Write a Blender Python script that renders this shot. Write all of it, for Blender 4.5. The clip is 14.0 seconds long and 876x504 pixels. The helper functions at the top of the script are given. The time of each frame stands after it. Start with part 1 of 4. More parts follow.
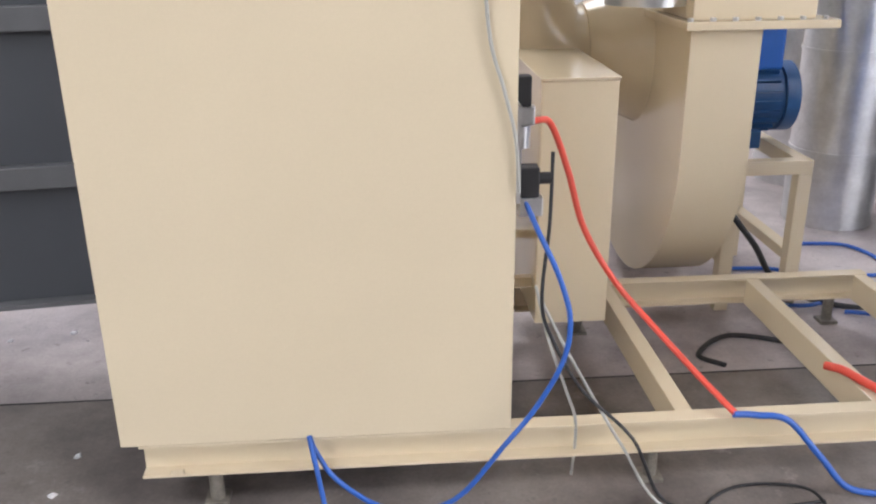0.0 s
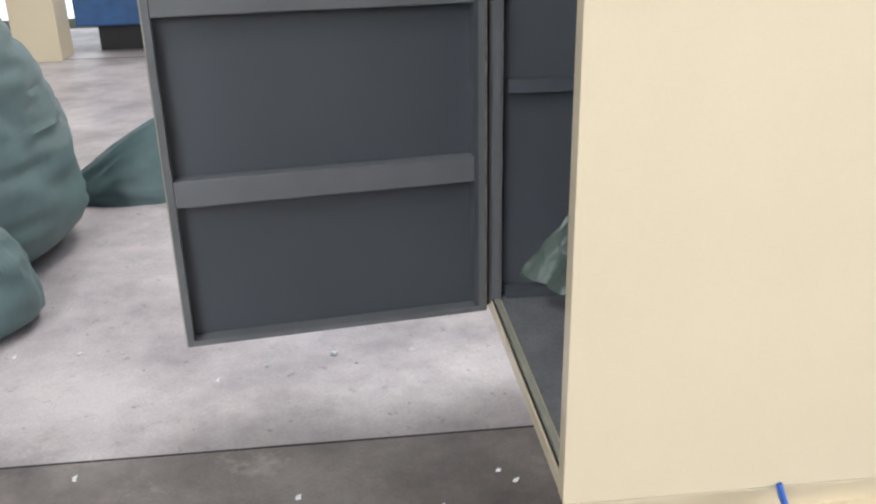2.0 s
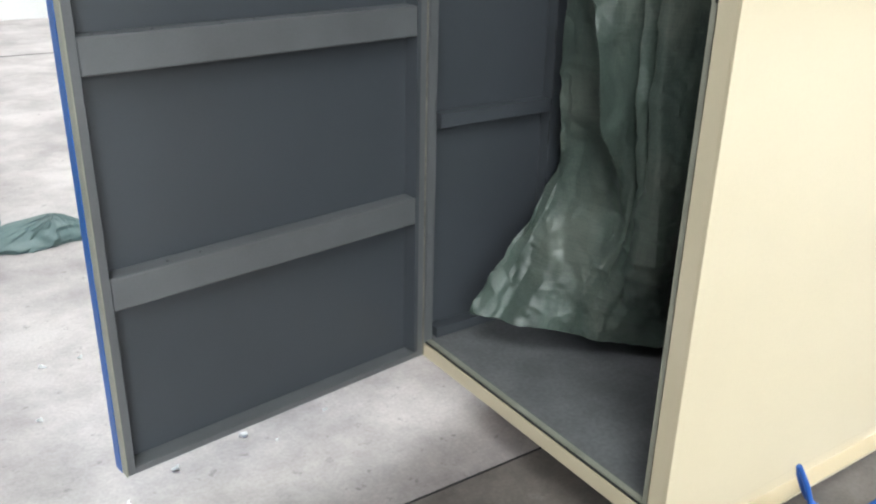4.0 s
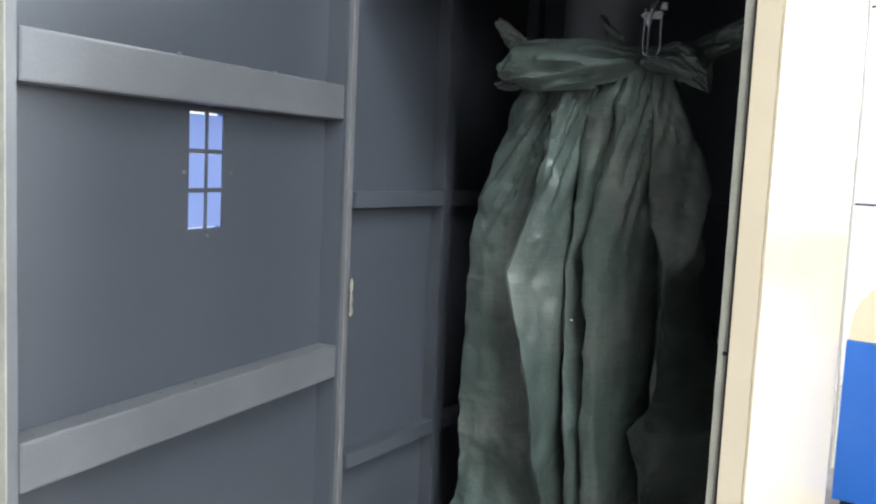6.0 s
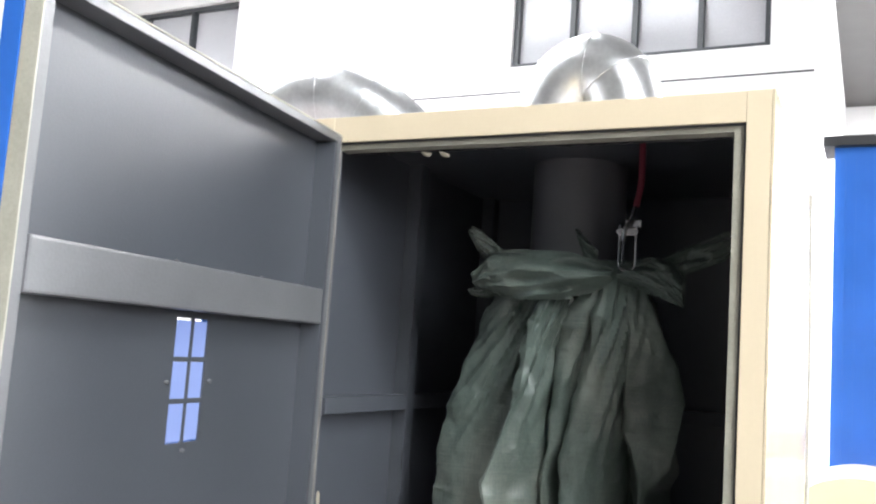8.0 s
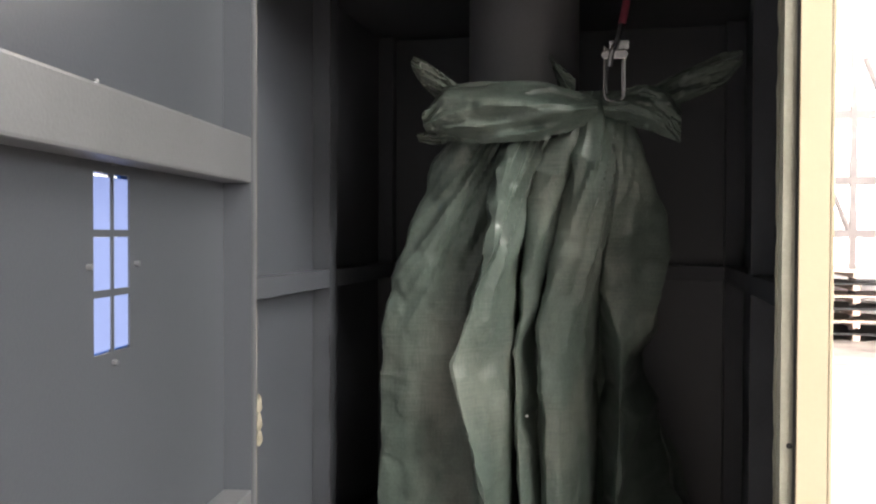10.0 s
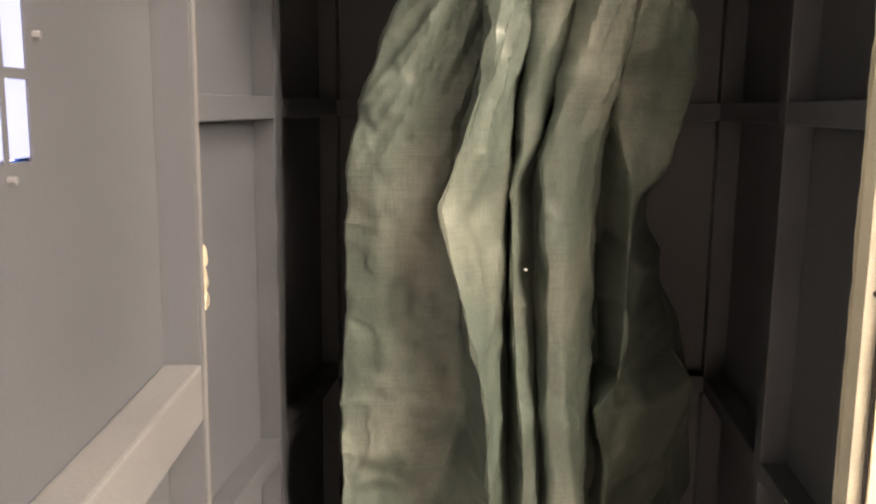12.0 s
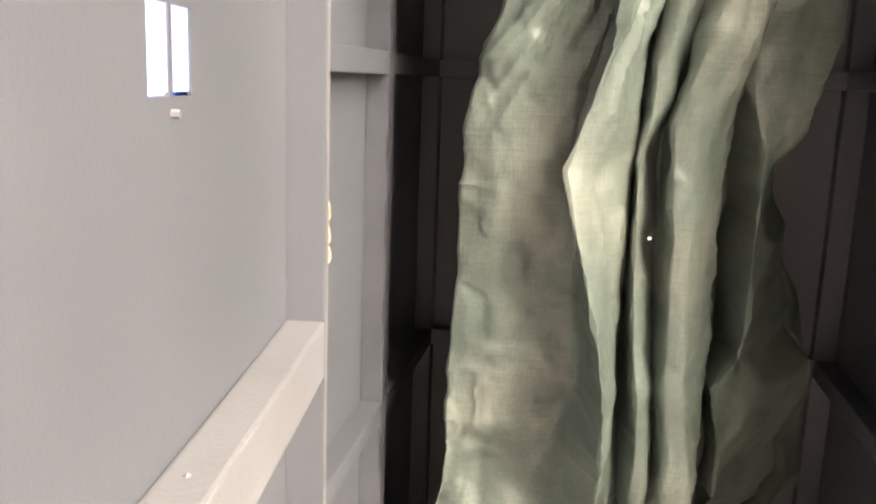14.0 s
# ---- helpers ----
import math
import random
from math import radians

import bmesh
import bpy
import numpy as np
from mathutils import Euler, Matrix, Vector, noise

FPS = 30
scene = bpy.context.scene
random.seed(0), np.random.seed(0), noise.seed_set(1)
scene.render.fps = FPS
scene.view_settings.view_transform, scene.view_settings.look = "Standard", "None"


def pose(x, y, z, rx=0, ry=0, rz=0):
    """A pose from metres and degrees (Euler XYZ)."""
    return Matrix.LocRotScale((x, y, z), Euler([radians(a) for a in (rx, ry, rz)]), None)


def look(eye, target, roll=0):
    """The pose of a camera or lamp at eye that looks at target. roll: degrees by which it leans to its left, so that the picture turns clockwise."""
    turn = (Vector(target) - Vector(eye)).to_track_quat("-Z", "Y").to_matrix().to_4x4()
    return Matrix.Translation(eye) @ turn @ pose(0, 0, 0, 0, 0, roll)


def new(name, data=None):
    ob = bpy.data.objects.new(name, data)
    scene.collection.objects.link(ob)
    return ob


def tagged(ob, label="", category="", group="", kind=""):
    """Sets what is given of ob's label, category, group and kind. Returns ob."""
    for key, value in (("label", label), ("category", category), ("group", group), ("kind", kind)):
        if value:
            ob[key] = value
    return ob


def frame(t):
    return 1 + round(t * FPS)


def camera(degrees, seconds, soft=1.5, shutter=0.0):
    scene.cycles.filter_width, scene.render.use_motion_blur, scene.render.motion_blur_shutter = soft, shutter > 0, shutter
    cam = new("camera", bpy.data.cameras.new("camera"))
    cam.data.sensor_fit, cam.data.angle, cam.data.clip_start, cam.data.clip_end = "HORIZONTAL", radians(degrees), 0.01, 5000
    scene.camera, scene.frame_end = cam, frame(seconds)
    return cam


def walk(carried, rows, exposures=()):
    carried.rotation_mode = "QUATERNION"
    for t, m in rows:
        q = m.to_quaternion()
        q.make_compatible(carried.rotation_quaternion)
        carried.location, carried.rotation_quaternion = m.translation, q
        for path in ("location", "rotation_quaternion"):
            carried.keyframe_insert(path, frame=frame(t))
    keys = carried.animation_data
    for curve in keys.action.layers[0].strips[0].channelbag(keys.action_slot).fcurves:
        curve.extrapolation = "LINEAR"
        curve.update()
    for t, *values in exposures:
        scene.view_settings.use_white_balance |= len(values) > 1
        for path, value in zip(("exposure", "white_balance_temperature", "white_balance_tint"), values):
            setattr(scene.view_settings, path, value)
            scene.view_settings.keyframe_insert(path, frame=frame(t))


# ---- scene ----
cam = camera(53.3, 14.0, soft=2.2)
PATH = [
    (0, (0.633, -1.818, 1.363), (0.76, 0.045, 0.646), -0.7),
    (0.5, (0.362, -1.744, 1.352), (0.386, 0.119, 0.625), -0.1),
    (0.8, (0.154, -1.756, 1.373), (0.194, 0.112, 0.659), 0.3),
    (1, (0.071, -1.726, 1.385), (0.115, 0.141, 0.671), -0.2),
    (1.5, (-0.151, -1.554, 1.31), (-0.096, 0.322, 0.618), -0.7),
    (2, (-0.383, -1.38, 1.319), (-0.193, 0.462, 0.564), -1.2),
    (2.2, (-0.484, -1.374, 1.318), (-0.176, 0.45, 0.559), -1.3),
    (4.3, (-1.251, -0.782, 1.415), (-0.098, 0.666, 0.657), 1.9),
    (4.5, (-1.29, -0.716, 1.386), (-0.058, 0.683, 0.661), 2.1),
    (5, (-1.287, -0.489, 1.411), (0.114, 0.799, 0.796), 1.3),
    (5.5, (-1.334, -0.387, 1.468), (0.205, 0.819, 1.049), 1.5),
    (6, (-1.467, -0.312, 1.537), (0.209, 0.76, 1.331), 2.7),
    (6.5, (-1.527, -0.277, 1.58), (0.218, 0.7, 1.57), 4.3),
    (7, (-1.577, -0.257, 1.593), (0.175, 0.696, 1.728), 5.2),
    (7.2, (-1.587, -0.257, 1.595), (0.158, 0.704, 1.767), 5.0),
    (9.3, (-1.361, 0.203, 1.553), (0.541, 0.812, 1.661), 0.7),
    (9.5, (-1.357, 0.243, 1.554), (0.568, 0.781, 1.6), 0.4),
    (10, (-1.293, 0.267, 1.536), (0.658, 0.705, 1.495), 0.2),
    (10.5, (-1.135, 0.264, 1.513), (0.814, 0.705, 1.415), 0.8),
    (11, (-1.047, 0.263, 1.466), (0.875, 0.785, 1.286), 1.5),
    (11.5, (-1.032, 0.311, 1.464), (0.885, 0.826, 1.224), 1.7),
    (12, (-1.026, 0.459, 1.447), (0.938, 0.654, 1.121), 0.6),
    (12.5, (-1.04, 0.547, 1.44), (0.912, 0.603, 1.008), 0.9),
    (13, (-1.011, 0.52, 1.44), (0.93, 0.526, 0.959), 1.4),
    (13.5, (-0.996, 0.483, 1.418), (0.951, 0.665, 0.999), 2.5),
    (14, (-0.993, 0.548, 1.421), (0.941, 0.876, 1.033), 2.0),
]
EXPOSURES = [
    (0, -0.52, 6150, 12.5),
    (1.0, -0.46, 6000, 11),
    (2.2, -0.17, 6100, 6),
    (4.3, -0.02, 6050, 0),
    (5.5, 0.33, 5950, 2),
    (6.2, 0.78, 5850, 6),
    (7.2, 0.88, 6200, 8),
    (9.3, 0.96, 5950, 7),
    (10.0, 1.06, 6850, 9),
    (10.5, 0.86, 7700, 12),
    (11.0, 1.46, 8700, 16),
    (12.0, 1.90, 9000, 18),
    (12.5, 2.02, 8300, 18),
    (13.0, 2.08, 8100, 17),
    (13.5, 2.00, 7900, 18),
    (14.0, 2.70, 8100, 16),
]
walk(cam, [(t, look(e, g, r)) for t, e, g, r in PATH], EXPOSURES)

# ---------------- light ----------------
world = bpy.data.worlds.new("sky")
scene.world = world
world.use_nodes = True
wn = world.node_tree.nodes
sky = wn.new("ShaderNodeTexSky")
sky.sky_type = "NISHITA"
sky.sun_disc = False
sky.sun_elevation, sky.sun_rotation = radians(50), radians(200)
world.node_tree.links.new(sky.outputs[0], wn["Background"].inputs[0])
wn["Background"].inputs[1].default_value = 0.12


def area_lamp(name, at, aim, w, h, power, colour=(1, 1, 1)):
    data = bpy.data.lights.new(name, "AREA")
    data.shape, data.size, data.size_y, data.energy, data.color = "RECTANGLE", w, h, power, colour
    ob = new(name, data)
    ob.matrix_world = look(at, aim)
    return ob


area_lamp("skylight_lamp", (-3.3, -4.1, 6.05), (-3.3, -4.1, 0), 1.8, 4.8, 440, (1.0, 0.97, 0.94))
area_lamp("skylight_lamp", (3.2, 4.5, 6.05), (3.2, 4.5, 0), 1.6, 6, 120, (1.0, 0.97, 0.94))
area_lamp("skylight_lamp", (0.2, 5.2, 6.05), (0.2, 5.2, 0), 1.6, 5, 420, (1.0, 0.97, 0.94))
area_lamp("skylight_lamp", (8.5, -3.4, 6.05), (8.5, -3.4, 0), 6, 1.6, 800, (1.0, 0.95, 0.92))
area_lamp("window_lamp", (-3.9, -6.9, 3.8), (-0.4, 0.8, 1.1), 4.2, 2.6, 260, (1.0, 0.98, 0.96))
area_lamp("window_lamp", (8.6, -6.85, 2.6), (1.0, 0.4, 1.2), 6.4, 3.4, 640, (1.0, 0.97, 0.95))


# ---------------- materials ----------------


def material(name, base, rough=0.5, metal=0.0, vary=0.15, scale=6.0, fine=120.0, bump=0.05, coat=0.0, rough_vary=0.1, stretch=(1, 1, 1)):
    m = bpy.data.materials.new(name)
    m.use_nodes = True
    nt = m.node_tree
    n, l = nt.nodes, nt.links
    p = n["Principled BSDF"]
    co = n.new("ShaderNodeTexCoord")
    mp = n.new("ShaderNodeMapping")
    mp.inputs["Scale"].default_value = stretch
    l.new(co.outputs["Object"], mp.inputs[0])
    big, small = n.new("ShaderNodeTexNoise"), n.new("ShaderNodeTexNoise")
    big.inputs["Scale"].default_value, small.inputs["Scale"].default_value = scale, fine
    big.inputs["Detail"].default_value, small.inputs["Detail"].default_value = 6, 3
    for t in (big, small):
        l.new(mp.outputs[0], t.inputs["Vector"])
    mix = n.new("ShaderNodeMix")
    mix.data_type, mix.blend_type = "RGBA", "MULTIPLY"
    ramp = n.new("ShaderNodeMapRange")
    ramp.inputs[1].default_value, ramp.inputs[2].default_value = 0.15, 0.85
    ramp.inputs[3].default_value, ramp.inputs[4].default_value = 1 - vary * 1.6, 1 + vary * 1.1
    l.new(big.outputs["Fac"], ramp.inputs[0])
    grain = n.new("ShaderNodeMapRange")
    grain.inputs[1].default_value, grain.inputs[2].default_value = 0.25, 0.75
    grain.inputs[3].default_value, grain.inputs[4].default_value = 1 - vary * 0.4, 1 + vary * 0.4
    l.new(small.outputs["Fac"], grain.inputs[0])
    mul = n.new("ShaderNodeMath")
    mul.operation = "MULTIPLY"
    l.new(ramp.outputs[0], mul.inputs[0])
    l.new(grain.outputs[0], mul.inputs[1])
    mix.inputs[0].default_value = 1.0
    mix.inputs[6].default_value = (*base, 1)
    l.new(mul.outputs[0], mix.inputs[7])
    l.new(mix.outputs[2], p.inputs["Base Color"])
    rr = n.new("ShaderNodeMapRange")
    rr.inputs[3].default_value, rr.inputs[4].default_value = max(0.02, rough - rough_vary), min(1, rough + rough_vary)
    l.new(big.outputs["Fac"], rr.inputs[0])
    l.new(rr.outputs[0], p.inputs["Roughness"])
    p.inputs["Metallic"].default_value = metal
    p.inputs["Coat Weight"].default_value = coat
    bp = n.new("ShaderNodeBump")
    bp.inputs["Strength"].default_value, bp.inputs["Distance"].default_value = bump, 0.004
    add = n.new("ShaderNodeMath")
    add.operation = "ADD"
    l.new(big.outputs["Fac"], add.inputs[0])
    l.new(small.outputs["Fac"], add.inputs[1])
    l.new(add.outputs[0], bp.inputs["Height"])
    l.new(bp.outputs[0], p.inputs["Normal"])
    return m


CREAM = material("cream_paint", (0.70, 0.60, 0.43), 0.15, vary=0.03, scale=2.2, fine=160, bump=0.018, rough_vary=0.03)
EDGE = material("cream_edge_paint", (0.40, 0.39, 0.32), 0.4, vary=0.18, scale=14, fine=200, bump=0.12)
GREY = material("grey_paint", (0.072, 0.079, 0.092), 0.40, vary=0.10, scale=3.0, fine=220, bump=0.05, rough_vary=0.015)
PLATE = material("dusty_plate", (0.20, 0.20, 0.21), 0.55, vary=0.35, scale=5, fine=90, bump=0.08)
HINGE = material("worn_hinge", (0.22, 0.20, 0.17), 0.4, vary=0.4, scale=20)
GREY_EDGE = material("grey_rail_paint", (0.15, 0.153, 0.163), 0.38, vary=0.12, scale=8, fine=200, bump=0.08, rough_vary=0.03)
BAG = material("woven_bag", (0.090, 0.118, 0.102), 0.38, vary=0.36, scale=9, fine=240, bump=0.06, stretch=(1, 1, 0.6), rough_vary=0.10)


for m in (GREY, GREY_EDGE):
    m.node_tree.nodes["Principled BSDF"].inputs["Specular IOR Level"].default_value = 0.8   # glossy enamel


def weave(m, thread, strength):
    """Flat woven tapes: threads along and across, as faint tone and relief."""
    nt = m.node_tree
    n, l = nt.nodes, nt.links
    p = n["Principled BSDF"]
    first = [q for q in n if q.bl_idname == "ShaderNodeBump"][0]
    co = n.new("ShaderNodeTexCoord")
    fields = []
    for stretch in ((1, 1, 0.045), (0.045, 0.045, 1)):
        mp = n.new("ShaderNodeMapping")
        mp.inputs["Scale"].default_value = stretch
        l.new(co.outputs["Object"], mp.inputs[0])
        t = n.new("ShaderNodeTexNoise")
        t.inputs["Scale"].default_value, t.inputs["Detail"].default_value = thread, 2
        l.new(mp.outputs[0], t.inputs["Vector"])
        fields.append(t.outputs["Fac"])
    add = n.new("ShaderNodeMath")
    add.operation = "ADD"
    l.new(fields[0], add.inputs[0])
    l.new(fields[1], add.inputs[1])
    tone = n.new("ShaderNodeMapRange")
    tone.inputs[1].default_value, tone.inputs[2].default_value = 0.75, 1.25
    tone.inputs[3].default_value, tone.inputs[4].default_value = 1 - strength, 1 + strength
    l.new(add.outputs[0], tone.inputs[0])
    mix = n.new("ShaderNodeMix")
    mix.data_type, mix.blend_type = "RGBA", "MULTIPLY"
    mix.inputs[0].default_value = 1.0
    l.new(p.inputs["Base Color"].links[0].from_socket, mix.inputs[6])
    l.new(tone.outputs[0], mix.inputs[7])
    l.new(mix.outputs[2], p.inputs["Base Color"])
    bp = n.new("ShaderNodeBump")
    bp.inputs["Strength"].default_value, bp.inputs["Distance"].default_value = 0.15, 0.0012
    l.new(add.outputs[0], bp.inputs["Height"])
    l.new(bp.outputs[0], first.inputs["Normal"])
    # sharp small creases in the stiff sheet
    mp = n.new("ShaderNodeMapping")
    mp.inputs["Scale"].default_value, mp.inputs["Rotation"].default_value = (1, 1, 0.7), (0.35, 0.1, 0.0)
    l.new(co.outputs["Object"], mp.inputs[0])
    ridges = n.new("ShaderNodeTexNoise")
    ridges.noise_type, ridges.normalize = "RIDGED_MULTIFRACTAL", True
    ridges.inputs["Scale"].default_value, ridges.inputs["Detail"].default_value = 11.0, 1.5
    l.new(mp.outputs[0], ridges.inputs["Vector"])
    cr = n.new("ShaderNodeBump")
    cr.inputs["Strength"].default_value, cr.inputs["Distance"].default_value = 0.3, 0.008
    l.new(ridges.outputs["Fac"], cr.inputs["Height"])
    l.new(cr.outputs[0], bp.inputs["Normal"])
    # plastic gone pale where it is rubbed and dusty: patches broken up along the threads
    rub = n.new("ShaderNodeTexNoise")
    rub.inputs["Scale"].default_value, rub.inputs["Detail"].default_value = 6.0, 5
    l.new(mp.outputs[0], rub.inputs["Vector"])
    both = n.new("ShaderNodeMath")
    both.operation = "MULTIPLY_ADD"
    both.inputs[1].default_value = 0.22
    l.new(add.outputs[0], both.inputs[0])
    l.new(rub.outputs["Fac"], both.inputs[2])
    pale = n.new("ShaderNodeMapRange")
    pale.inputs[1].default_value, pale.inputs[2].default_value = 0.68, 0.90
    pale.inputs[3].default_value, pale.inputs[4].default_value = 0.0, 0.36
    l.new(both.outputs[0], pale.inputs[0])
    worn = n.new("ShaderNodeMix")
    worn.data_type = "RGBA"
    worn.inputs[7].default_value = (0.27, 0.28, 0.24, 1)
    l.new(pale.outputs[0], worn.inputs[0])
    l.new(mix.outputs[2], worn.inputs[6])
    l.new(worn.outputs[2], p.inputs["Base Color"])


weave(BAG, 420, 0.035)

SACK = material("filled_sack", (0.095, 0.145, 0.145), 0.5, vary=0.2, scale=7, fine=240, bump=0.3)
# rail paint darkened so the shade inside the cabinet sits in its colour
INNER = material("shaded_rail_paint", (0.078, 0.085, 0.098), 0.4, vary=0.15, scale=8, fine=200, bump=0.08)
BLUE = material("blue_paint", (0.03, 0.14, 0.52), 0.35, vary=0.1, scale=4)
MOTOR = material("motor_blue", (0.03, 0.10, 0.26), 0.4, vary=0.2, scale=12)
GALV = material("galvanised_steel", (0.72, 0.73, 0.74), 0.34, metal=0.9, vary=0.15, scale=12, fine=60, bump=0.06)
CHROME = material("bright_wire", (0.42, 0.42, 0.43), 0.25, metal=1.0, vary=0.1)
BLACK = material("black_rubber", (0.02, 0.02, 0.022), 0.5, vary=0.2)
REDHOSE = material("red_hose", (0.75, 0.09, 0.06), 0.35, vary=0.08)
BLUEHOSE = material("blue_hose", (0.03, 0.12, 0.48), 0.35, vary=0.08)
CLEARHOSE = material("clear_hose", (0.45, 0.45, 0.42), 0.3, vary=0.08)
ROPE = material("red_rope", (0.13, 0.012, 0.028), 0.7, vary=0.2)
DULL = material("dull_sheeting", (0.09, 0.087, 0.084), 0.6, vary=0.2, scale=2)
WHITE = material("white_plaster", (0.80, 0.79, 0.78), 0.7, vary=0.06, scale=1.2, fine=40)
DARKFRAME = material("window_frame_paint", (0.04, 0.045, 0.05), 0.4)
PAPER = material("scrap", (0.75, 0.75, 0.76), 0.7, vary=0.1, scale=60)
SEALANT = material("torn_gasket", (0.34, 0.31, 0.24), 0.6, vary=0.2, scale=40)
PINK = material("beige_boards", (0.52, 0.40, 0.34), 0.6, vary=0.15, scale=3)
ALU = material("valve_metal", (0.6, 0.6, 0.6), 0.3, metal=0.8)


def glow(name, colour, strength):
    m = bpy.data.materials.new(name)
    m.use_nodes = True
    p = m.node_tree.nodes["Principled BSDF"]
    p.inputs["Base Color"].default_value = (*colour, 1)
    p.inputs["Emission Color"].default_value = (*colour, 1)
    p.inputs["Emission Strength"].default_value = strength
    return m


DAYLIGHT = glow("daylight", (0.97, 0.98, 1.0), 3.0)
YARD = glow("shaded_yard", (0.97, 0.98, 1.0), 1.1)


def floor_material():
    """Concrete with blotchy dust, scuffs, and an older darker pour south of the joint."""
    m = bpy.data.materials.new("concrete")
    m.use_nodes = True
    n, l = m.node_tree.nodes, m.node_tree.links
    p = n["Principled BSDF"]
    co = n.new("ShaderNodeTexCoord")

    def noise_tex(scale, detail, rough=0.6, stretch=(1, 1, 1), warp=0.0):
        mp = n.new("ShaderNodeMapping")
        mp.inputs["Scale"].default_value = stretch
        l.new(co.outputs["Object"], mp.inputs[0])
        t = n.new("ShaderNodeTexNoise")
        t.inputs["Scale"].default_value, t.inputs["Detail"].default_value = scale, detail
        t.inputs["Roughness"].default_value, t.inputs["Distortion"].default_value = rough, warp
        l.new(mp.outputs[0], t.inputs["Vector"])
        return t.outputs["Fac"]

    def ranged(x, a, b, c, d):
        r = n.new("ShaderNodeMapRange")
        for i, v in enumerate((a, b, c, d)):
            r.inputs[i + 1].default_value = v
        l.new(x, r.inputs[0])
        return r.outputs[0]

    def maths(op, x, y):
        q = n.new("ShaderNodeMath")
        q.operation = op
        for i, v in enumerate((x, y)):
            if isinstance(v, float):
                q.inputs[i].default_value = v
            else:
                l.new(v, q.inputs[i])
        return q.outputs[0]

    def blend(fac, c0, c1):
        q = n.new("ShaderNodeMix")
        q.data_type = "RGBA"
        l.new(fac, q.inputs[0])
        for i, c in ((6, c0), (7, c1)):
            if isinstance(c, tuple):
                q.inputs[i].default_value = (*c, 1)
            else:
                l.new(c, q.inputs[i])
        return q.outputs[2]

    sep = n.new("ShaderNodeSeparateXYZ")
    l.new(co.outputs["Object"], sep.inputs[0])
    pour = ranged(sep.outputs["Y"], 0.565, 0.575, 0.0, 1.0)
    cloud = ranged(noise_tex(1.9, 8, 0.66), 0.36, 0.62, 0.0, 1.0)
    base = blend(pour, (0.27, 0.235, 0.215), (0.51, 0.455, 0.45))
    dirt = blend(pour, (0.10, 0.085, 0.08), (0.27, 0.235, 0.235))
    col = blend(cloud, dirt, base)
    dust = ranged(noise_tex(3.4, 8, 0.72), 0.58, 0.72, 0.0, 0.6)
    col = blend(dust, col, (0.56, 0.50, 0.47))
    spots = ranged(noise_tex(21, 4, 0.65), 0.62, 0.70, 0.0, 0.6)
    col = blend(spots, col, (0.14, 0.125, 0.12))
    grain = ranged(noise_tex(95, 4, 0.7), 0.3, 0.7, 0.86, 1.10)
    g = n.new("ShaderNodeMix")
    g.data_type, g.blend_type = "RGBA", "MULTIPLY"
    g.inputs[0].default_value = 1
    l.new(col, g.inputs[6])
    l.new(grain, g.inputs[7])
    l.new(g.outputs[2], p.inputs["Base Color"])
    l.new(ranged(noise_tex(2.3, 4), 0.3, 0.7, 0.30, 0.52), p.inputs["Roughness"])
    bp = n.new("ShaderNodeBump")
    bp.inputs["Strength"].default_value, bp.inputs["Distance"].default_value = 0.12, 0.004
    l.new(maths("ADD", noise_tex(60, 3), noise_tex(9, 3)), bp.inputs["Height"])
    l.new(bp.outputs[0], p.inputs["Normal"])
    return m


CONCRETE = floor_material()

# ---------------- building helpers ----------------


def box(bm, x0, x1, y0, y1, z0, z1, bevel=0.0):
    made = bmesh.ops.create_cube(bm, size=1)["verts"]
    for v in made:
        v.co = Vector(((x0 + x1) / 2 + v.co.x * (x1 - x0), (y0 + y1) / 2 + v.co.y * (y1 - y0), (z0 + z1) / 2 + v.co.z * (z1 - z0)))
    if bevel:
        edges = list({e for v in made for e in v.link_edges})
        bmesh.ops.bevel(bm, geom=edges, offset=bevel, segments=2, affect="EDGES", profile=0.6)
    return bm


def boxed(x0, x1, y0, y1, z0, z1, bevel=0.0):
    return box(bmesh.new(), x0, x1, y0, y1, z0, z1, bevel)


def rod(bm, a, b, r, n=16):
    a, b = Vector(a), Vector(b)
    turn = (b - a).to_track_quat("Z", "Y").to_matrix().to_4x4()
    m = Matrix.Translation((a + b) / 2) @ turn
    bmesh.ops.create_cone(bm, cap_ends=True, segments=n, radius1=r, radius2=r, depth=(b - a).length, matrix=m)
    return bm


def smooth_line(points, steps=8):
    p = [Vector(q) for q in points]
    p = [2 * p[0] - p[1]] + p + [2 * p[-1] - p[-2]]
    out = []
    for i in range(1, len(p) - 2):
        for k in range(steps):
            t = k / steps
            out.append(0.5 * (2 * p[i] + (p[i + 1] - p[i - 1]) * t + (2 * p[i - 1] - 5 * p[i] + 4 * p[i + 1] - p[i + 2]) * t * t
                              + (3 * p[i] - p[i - 1] - 3 * p[i + 1] + p[i + 2]) * t ** 3))
    out.append(p[-2])
    return out


